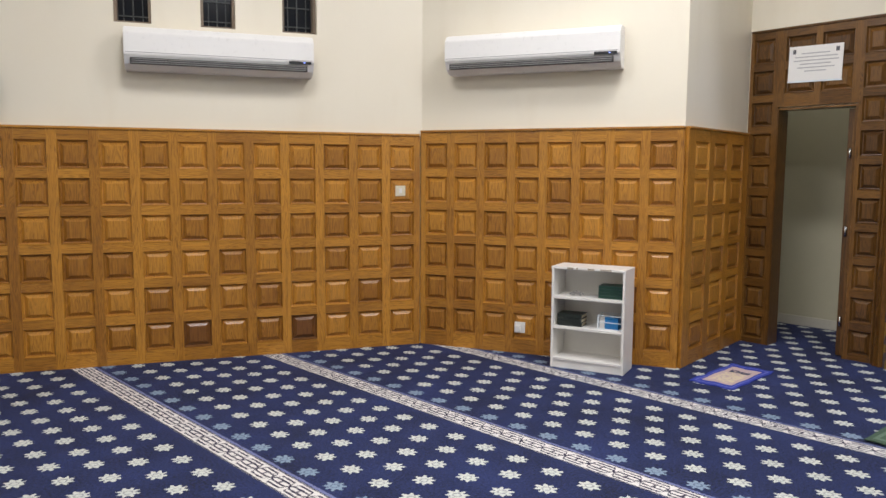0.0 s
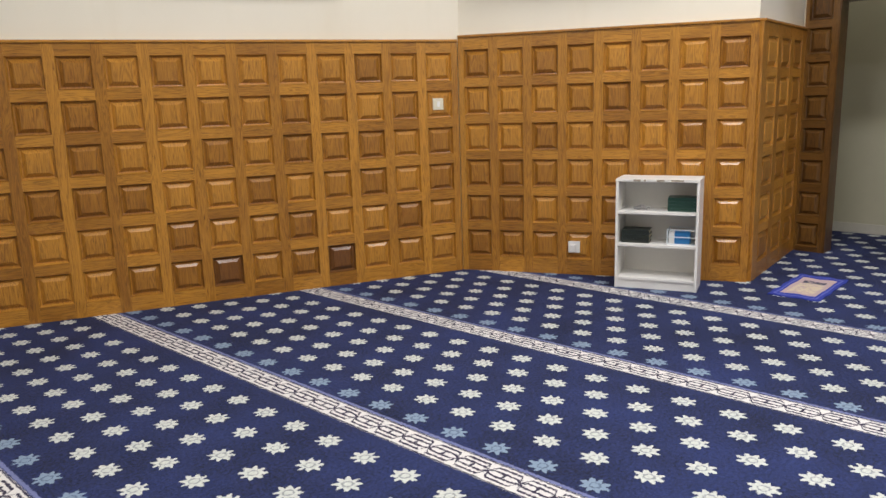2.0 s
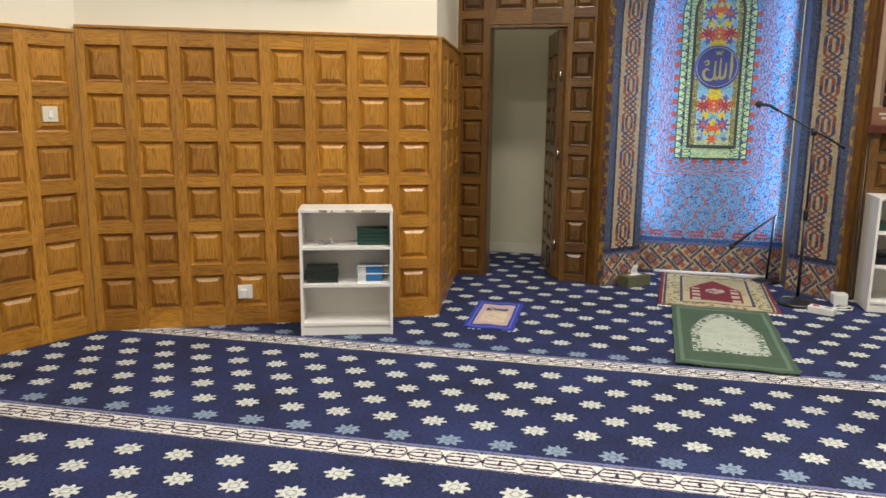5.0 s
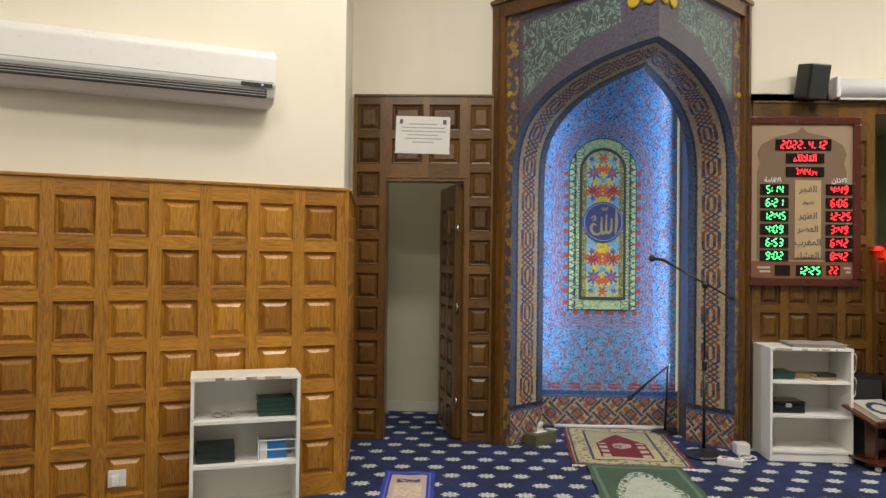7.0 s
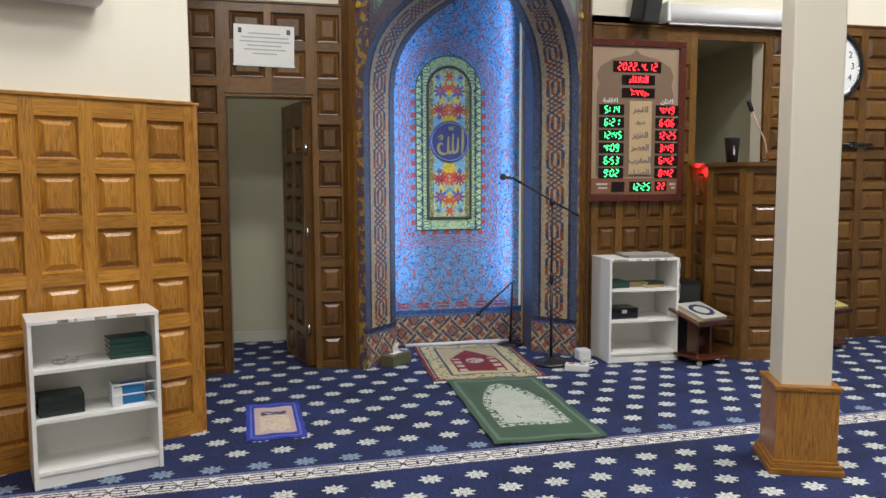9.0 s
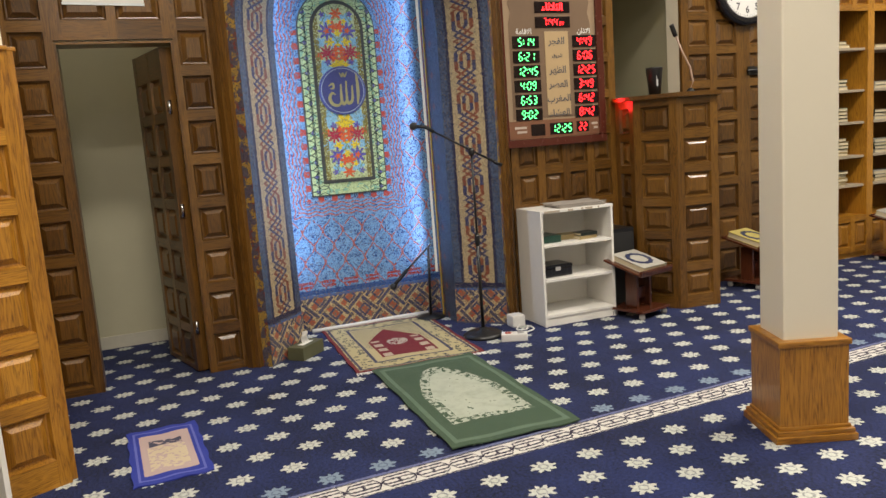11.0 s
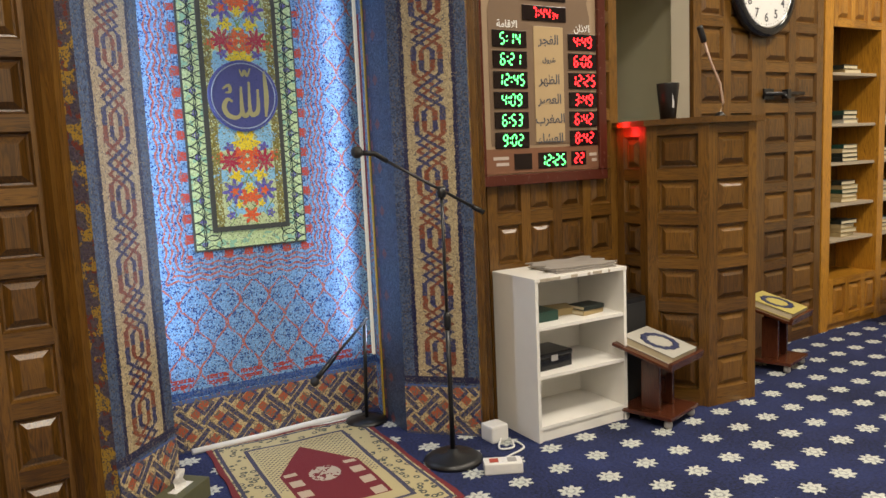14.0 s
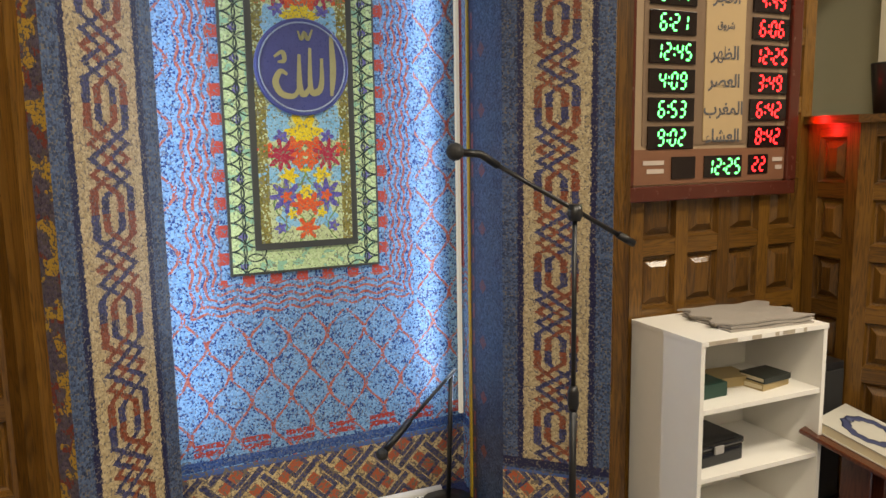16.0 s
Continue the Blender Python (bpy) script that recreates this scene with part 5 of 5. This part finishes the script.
def rug(name, corners, z, material, label, fringe):
    """A thin rug from its four floor corners: arch end first, then round."""
    c = [Vector((*p, 0)) for p in corners]
    mid = sum(c, Vector()) / 4
    v = ((c[0] + c[1]) / 2 - (c[2] + c[3]) / 2)
    ang = math.degrees(math.atan2(v.y, v.x)) - 90
    ln = v.length
    wd = ((c[1] - c[0]).length + (c[2] - c[3]).length) / 2
    s = thing(name, pose(mid.x, mid.y, z, 0, 0, ang), label, "rug")
    bm = bmesh.new()
    nx, ny = 16, 26
    rnd = random.Random(int(ln * 1000))
    grid = [[(wd * (i / nx - 0.5) + 0.004 * math.sin(j * 0.9), ln * (j / ny - 0.5) + 0.004 * math.sin(i * 1.3), 0.006 + 0.0025 * math.sin(i * 0.8 + j * 0.5)) for i in range(nx + 1)] for j in range(ny + 1)]
    quads(bm, grid)
    r = bmesh.ops.extrude_face_region(bm, geom=list(bm.faces))
    bmesh.ops.translate(bm, vec=(0, 0, -0.006), verts=[q for q in r["geom"] if isinstance(q, bmesh.types.BMVert)])
    bmesh.ops.recalc_face_normals(bm, faces=bm.faces)
    part("rug_body", bm, material, s)
    if fringe:
        for e in (1, -1):
            bm = bmesh.new()
            n = int(wd / 0.008)
            for i in range(n):
                x = wd * (i / n - 0.5)
                l = rnd.uniform(0.03, 0.055)
                dx = rnd.uniform(-0.006, 0.006)
                vs = [bm.verts.new(p) for p in ((x, e * ln / 2, 0.004), (x + 0.007, e * ln / 2, 0.004), (x + 0.007 + dx, e * (ln / 2 + l), 0.003), (x + dx, e * (ln / 2 + l), 0.003))]
                bm.faces.new(vs if e > 0 else vs)
            part("fringe", bm, FRINGE, s, "white fringe")
    return s


rug("prayer_rug", ((6.95, 2.02), (6.93, 1.19), (5.76, 1.27), (5.80, 2.08)), 0.001, RUG_RED, "cream and red prayer rug with white fringes, spread in the niche", True)
rug("prayer_rug", ((5.78, 1.99), (5.76, 1.36), (4.46, 1.40), (4.50, 2.04)), 0.009, RUG_GREEN, "worn green prayer rug with a pale arch", False)
rug("small_prayer_rug", ((5.56, 3.34), (5.53, 3.02), (4.87, 2.99), (4.86, 3.32)), 0.001, RUG_BLUE, "small blue prayer rug with a pink and cream middle", False)
roll = thing("rolled_cloth", pose(6.955, 1.62, 0.0), "thin white cloth edge lying at the rug's head", "cloth")
part("roll", tube(bmesh.new(), [(0, -0.45, 0.012), (0.004, -0.2, 0.014), (-0.004, 0.1, 0.012), (0, 0.46, 0.013)], 0.016), FRINGE, roll)

# ---- small things on the floor ----
tb = thing("tissue_box", pose(6.40, 2.25, 0, 0, 0, -46), "olive card tissue box with a tissue pulled up", "tissue box")
part("box_body", B(-0.12, 0.12, -0.06, 0.06, 0, 0.085, 0.003), TISSUE_BOX, tb)
part("slot_rim", B(-0.06, 0.06, -0.02, 0.02, 0.085, 0.087), PAPER, tb)
bm = bmesh.new()
rows = [[(0.05 * (i / 8 - 0.5) * (1.4 - j / 10) + 0.006 * math.sin(j), 0.014 * math.sin(i * 1.7 + j * 0.6), 0.085 + 0.011 * j) for i in range(9)] for j in range(8)]
part("tissue", quads(bm, rows), PAPER, tb)
ext = thing("extension_socket", pose(5.88, 0.985, 0, 0, 0, 62), "white socket block on the carpet with a plug", "socket")
part("block", B(-0.085, 0.085, -0.04, 0.04, 0, 0.05, 0.006), WHITE_PLASTIC, ext)
part("socket", B(0.02, 0.06, -0.02, 0.02, 0.0502, 0.052), plain("red_rocker", (0.4, 0.07, 0.05)), ext)
part("socket", B(-0.06, -0.02, -0.02, 0.02, 0.0502, 0.052), GREY_PLASTIC, ext)
ad = thing("power_adapter", pose(6.20, 0.80, 0), "white power adapter beside the bookshelf", "adapter")
part("adapter_body", B(-0.05, 0.05, -0.05, 0.05, 0, 0.085, 0.012), WHITE_PLASTIC, ad)
cable = thing("power_cable", pose(0, 0, 0), "thin white power cable looped on the carpet", "cable")


def eased(pts, n=6):
    """Points of a smooth line through the given ones."""
    p = [Vector(q) for q in pts]
    out = []
    for i in range(len(p) - 1):
        a, b, c, d = p[max(i - 1, 0)], p[i], p[i + 1], p[min(i + 2, len(p) - 1)]
        out += [0.5 * (2 * b + (c - a) * t + (2 * a - 5 * b + 4 * c - d) * t * t + (3 * b - a - 3 * c + d) * t ** 3) for t in (k / n for k in range(n))]
    return out + [p[-1]]


part("lead", tube(bmesh.new(), eased([(6.16, 0.79, 0.02), (6.08, 0.86, 0.008), (6.05, 0.80, 0.008), (6.12, 0.75, 0.008), (6.02, 0.76, 0.008), (5.98, 0.88, 0.008), (5.94, 0.93, 0.02)]), 0.005, 8), WHITE_PLASTIC, cable)

# ---- wall fittings ----


def air_conditioner(m, w, label):
    h, d = 0.31, 0.21
    s = thing("air_conditioner", m, label, "air conditioner", "split air conditioners")
    prof = ((0, 0), (0, h), (-0.10, h), (-0.17, h - 0.015), (-d, h - 0.06), (-d, 0.10), (-d + 0.012, 0.085), (-0.17, 0.035), (-0.11, 0))
    bm = bmesh.new()
    ends = [[bm.verts.new((x, y, z)) for y, z in prof] for x in (0, w)]
    bm.faces.new(ends[0][::-1])
    bm.faces.new(ends[1])
    for i in range(len(prof)):
        j = (i + 1) % len(prof)
        bm.faces.new((ends[0][i], ends[0][j], ends[1][j], ends[1][i]))
    bmesh.ops.recalc_face_normals(bm, faces=bm.faces)
    bmesh.ops.bevel(bm, geom=[e for e in bm.edges], offset=0.004, segments=2, affect="EDGES")
    part("casing", bm, WHITE_PLASTIC, s)
    part("seam", B(0.012, w - 0.012, -d - 0.0015, -d + 0.002, 0.112, 0.117), GREY_PLASTIC, s)
    slot = part("outlet", B(0.04, w - 0.05, -0.204, -0.16, 0.034, 0.078), DARK_SLOT, s, "dark air outlet")
    for i in range(3):
        part("vane", B(0.05, w - 0.06, -0.210 + i * 0.001, -0.195, 0.068 - i * 0.014, 0.0715 - i * 0.014), GREY_PLASTIC, slot)
    for i in range(6):
        x = 0.08 + (w - 0.2) * i / 5
        part("divider", B(x, x + 0.005, -0.2, -0.17, 0.04, 0.073), GREY_PLASTIC, slot)
    part("badge", B(w - 0.19, w - 0.02, -d - 0.001, -d + 0.01, 0.088, 0.108), BLACK, s, "small dark badge strip")
    part("indicator", B(w - 0.08, w - 0.07, -d - 0.002, -d + 0.01, 0.095, 0.100), BLUE_LED, s, "blue light")
    return s


air_conditioner(MA @ pose(1.065, 0, 2.205), 1.355, "white wall-mounted split air conditioner below narrow windows")
air_conditioner(MB @ pose(0.285, 0, 2.255), 1.38, "white wall-mounted split air conditioner on cream plaster")
air_conditioner(MF @ pose(fu(-2.78), -0.002, 2.56), 1.1, "white wall-mounted split air conditioner above the bookcase")


def speaker(m, label):
    s = thing("loudspeaker", m, label, "loudspeaker", "wall loudspeakers")
    part("cabinet", B(-0.085, 0.085, -0.09, 0.07, -0.13, 0.13, 0.012), BLACK, s)
    part("grille", B(-0.075, 0.075, -0.096, -0.088, -0.12, 0.12, 0.003), BLACK_MESH, s)
    part("bracket", tube(bmesh.new(), [(0, 0.05, -0.05), (0, 0.12, -0.10), (0, 0.15, -0.14)], 0.014), BLACK, s)
    part("lead", tube(bmesh.new(), [(0.05, 0.06, -0.08), (0.12, 0.07, -0.10), (0.17, 0.1, -0.02), (0.12, 0.12, 0.06)], 0.004), BLACK, s)
    return s


speaker(MA @ pose(0.08, -0.15, 2.06, 0, 0, 12), "small black wall loudspeaker on a bracket")
speaker(MF @ pose(fu(0.27), -0.13, 2.76, 12, 0, 14), "small black loudspeaker tilted on the oak ledge")
ps = thing("projector_screen", MF @ pose(fu(0.09), -0.075, 2.725), "white rolled-up projector screen case above the oak ledge", "projector screen")
bm = tube(bmesh.new(), [(0.03, 0, 0), (1.43, 0, 0)], 0.072, 20)
part("case", bm, LEAF_SCREEN, ps)
for x in (0, 1.43):
    part("end_cap", B(x, x + 0.032, -0.075, 0.073, -0.08, 0.08, 0.012), WHITE_PLASTIC, ps)
part("pull_bar", B(0.05, 1.42, -0.02, 0.012, -0.088, -0.066, 0.004), WHITE_PLASTIC, ps)

sw = thing("light_switch", MA @ pose(3.16, -0.026, 1.317), "ivory light switch plate on an oak panel", "switch")
part("plate", B(-0.043, 0.043, -0.012, 0, -0.043, 0.043, 0.003), plain("ivory_plastic", (0.68, 0.63, 0.48), 0.35), sw)
part("rocker", B(-0.012, 0.012, -0.018, -0.011, -0.02, 0.02, 0.002), WHITE_PLASTIC, sw)
so = thing("wall_socket", MB @ pose(0.89, -0.026, 0.215), "white wall socket with a white plug", "socket")
part("plate", B(-0.045, 0.045, -0.009, 0, -0.045, 0.045, 0.003), WHITE_PLASTIC, so)
part("plug", B(-0.03, 0.012, -0.04, -0.009, -0.035, 0.02, 0.006), WHITE_PLASTIC, so, "white plug")

sg = thing("notice", MF @ pose(fu(3.395), -0.034, 2.235, 0, 1.2, 0), "white printed notice taped above the passage door", "notice")
part("sheet", B(0, 0.42, -0.006, 0, 0, 0.275), PAPER, sg)
bm = bmesh.new()
for i, (a, b) in enumerate(((0.10, 0.32), (0.05, 0.38), (0.04, 0.39), (0.09, 0.33), (0.07, 0.36), (0.13, 0.30))):
    z = 0.21 - i * 0.028
    box(bm, a, b, -0.0072, -0.006, z, z + 0.009)
part("print_lines", bm, plain("faded_print", (0.42, 0.42, 0.43)), sg)
part("emblem", B(0.03, 0.055, -0.0072, -0.006, 0.215, 0.25), INK, sg)
part("emblem", B(0.365, 0.392, -0.0072, -0.006, 0.215, 0.25), INK, sg)
part("sleeve", B(-0.004, 0.424, -0.004, 0.0, -0.014, 0.0), CLEAR, sg)

# wall clock
ck = thing("wall_clock", MF @ pose(fu(-1.50), -0.033, 2.36, 90, 0, 0), "round wall clock with a glossy black rim and white face", "wall clock")
part("rim", lathe(bmesh.new(), ((0.30, 0), (0.31, 0.02), (0.305, 0.05), (0.27, 0.062), (0.255, 0.05), (0.25, 0.03)), 48), CLOCK_BLACK, ck)
bm = bmesh.new()
tube(bm, [(0.252 * math.cos(i * math.pi / 32), 0.252 * math.sin(i * math.pi / 32), 0.05) for i in range(65)], 0.007, 8)
part("silver_ring", bm, STEEL, ck)
part("face", lathe(bmesh.new(), ((0.25, 0.044), (0.25, 0.048)), 48), BACK_WHITE, ck)
for i in range(1, 13):
    a = math.radians(90 - 30 * i)
    words("numeral", str(i), 0.075, INK, ck, pose(0.19 * math.cos(a), 0.19 * math.sin(a), 0.0495))
bm = bmesh.new()
for i in range(60):
    a = i * math.pi / 30
    tube(bm, [(0.228 * math.cos(a), 0.228 * math.sin(a), 0.0485), (0.238 * math.cos(a), 0.238 * math.sin(a), 0.0485)], 0.0015 if i % 5 else 0.003, 4)
part("minute_marks", bm, INK, ck)
for nm, ang, ln, w in (("hour_hand_bar", 90 - 232, 0.11, 0.007), ("minute_hand_bar", 90 - 267, 0.165, 0.005)):
    a = math.radians(ang)
    part(nm.replace("_hand_bar", "_pointer"), tube(bmesh.new(), [(-0.03 * math.cos(a), -0.03 * math.sin(a), 0.054), (ln * math.cos(a), ln * math.sin(a), 0.054)], w, 6), BLACK, ck)
part("emblem", prism(bmesh.new(), [(-0.05, 0.06), (0.05, 0.06), (0.045, 0.085), (0.02, 0.10), (0, 0.105), (-0.02, 0.10), (-0.045, 0.085)], 0.048, 0.0492), plain("emblem_olive", (0.22, 0.2, 0.1)), ck, "small olive emblem")

# bolt on the oak door, hinges
bt = thing("door_bolt", MF @ pose(fu(-1.54), -0.031, 1.70), "black sliding bolt across the oak doors", "bolt")
part("plate", B(0, 0.10, -0.012, 0, -0.035, 0.035, 0.003), BLACK, bt)
part("bar", tube(bmesh.new(), [(-0.02, -0.025, 0), (0.40, -0.025, 0.005)], 0.013), BLACK, bt)
part("keeper", B(0.20, 0.24, -0.045, 0, -0.03, 0.03, 0.004), BLACK, bt)
part("lever", tube(bmesh.new(), [(0.16, -0.025, 0), (0.16, -0.07, -0.02)], 0.009), BLACK, bt)

# high window beside the projector screen
w = thing("window_2", MF, "narrow grey window high on the wall", "window", kind="structure")
part("pane", B(fu(-2.30), fu(-2.42), -0.004, 0.0, 2.76, 3.7), NIGHT_GLASS, w)
part("frame", box(B(fu(-2.28), fu(-2.30), -0.02, 0.0, 2.74, 3.7), fu(-2.42), fu(-2.44), -0.02, 0.0, 2.74, 3.7), plain("grey_frame", (0.25, 0.23, 0.2)), w)

# ---- built-in bookcase ----
bc = thing("bookcase", MF @ pose(fu(-2.22), 0, 0), "tall built-in honey oak bookcase with open shelves", "bookcase")
CW = 1.5
for x in (0, CW / 2 - 0.04, CW - 0.10):
    part("upright", B(x, x + (0.10 if x != CW / 2 - 0.04 else 0.08), -0.03, 0.29, 0, 2.70, 0.003), HONEY, bc)
part("back_board", B(0, CW, 0.285, 0.30, 0, 2.70), BROWN, bc)
part("plinth", B(0.1, CW - 0.1, -0.01, 0.0, 0, 0.05), HONEY_RAIL, bc)
panelling(bc, 0.10, CW - 0.10, 0.05, 0.38, spread(0.10, CW - 0.10, 6, 0.05), [(0.10, 0.33)], HONEY, HONEY_RAIL, cap=False)
panelling(bc, 0.10, CW - 0.10, 2.17, 2.70, spread(0.10, CW - 0.10, 6, 0.05), [(2.22, 2.41), (2.47, 2.66)], HONEY, HONEY_RAIL, cap=True)
SH = (0.38, 0.66, 0.92, 1.22, 1.50, 1.86)
for z in SH:
    part("shelf", B(0.1, CW - 0.1, 0.0, 0.285, z - 0.022, z, 0.002), plain("pale_shelf", (0.40, 0.33, 0.24), 0.5) if z > 0.4 else HONEY_RAIL, bc)
rnd = random.Random(8)
for z, count in zip(SH[1:], (4, 5, 4, 3, 2)):
    for x0 in (0.36, 0.90, 1.12):
        for i in range(count if x0 < 0.5 else max(1, count - 1)):
            book("book", MF @ pose(fu(-2.22) + x0 + rnd.uniform(-0.01, 0.01), 0.04, z + 0.001 + i * 0.032, 0, 0, rnd.uniform(-3, 3)), 0.20, 0.16, 0.031, rnd.choice((GREEN_COVER, TAN_COVER, PALE_COVER, DARK_COVER)), "closed book lying in a stack on the bookcase", None, False)

# ---- column ----
col = thing("column", pose(3.92, 0.66, 0, 0, 0, 67.5), "square cream painted column on an oak-clad foot", "column", kind="structure")
part("shaft", B(-0.112, 0.112, -0.112, 0.112, 0.40, TOP, 0.008), PLASTER, col)
part("foot", B(-0.14, 0.14, -0.14, 0.14, 0.05, 0.40), HONEY, col, "honey oak cladding")
part("foot_cap", B(-0.15, 0.15, -0.15, 0.15, 0.40, 0.425, 0.006), HONEY_RAIL, col)
bm = bmesh.new()
for e, h0, h1 in ((0.168, 0, 0.03), (0.16, 0.03, 0.05), (0.148, 0.05, 0.065)):
    box(bm, -e, e, -e, e, h0, h1, 0.004)
part("foot_moulding", bm, HONEY_RAIL, col)

# ---- raised panels of the panelling ----
for owner, u, z, w, h, wood, at in LATER:
    if owner == wall_a and z < 0.3 and (abs(u - 1.516) < 0.05 or abs(u - 2.345) < 0.05):
        wood = HONEY_DARK
    ob = new("panel", panel_mesh(w, h, wood))
    ob.parent = owner
    ob.matrix_basis = (at if at is not None else Matrix()) @ pose(u, 0, z)
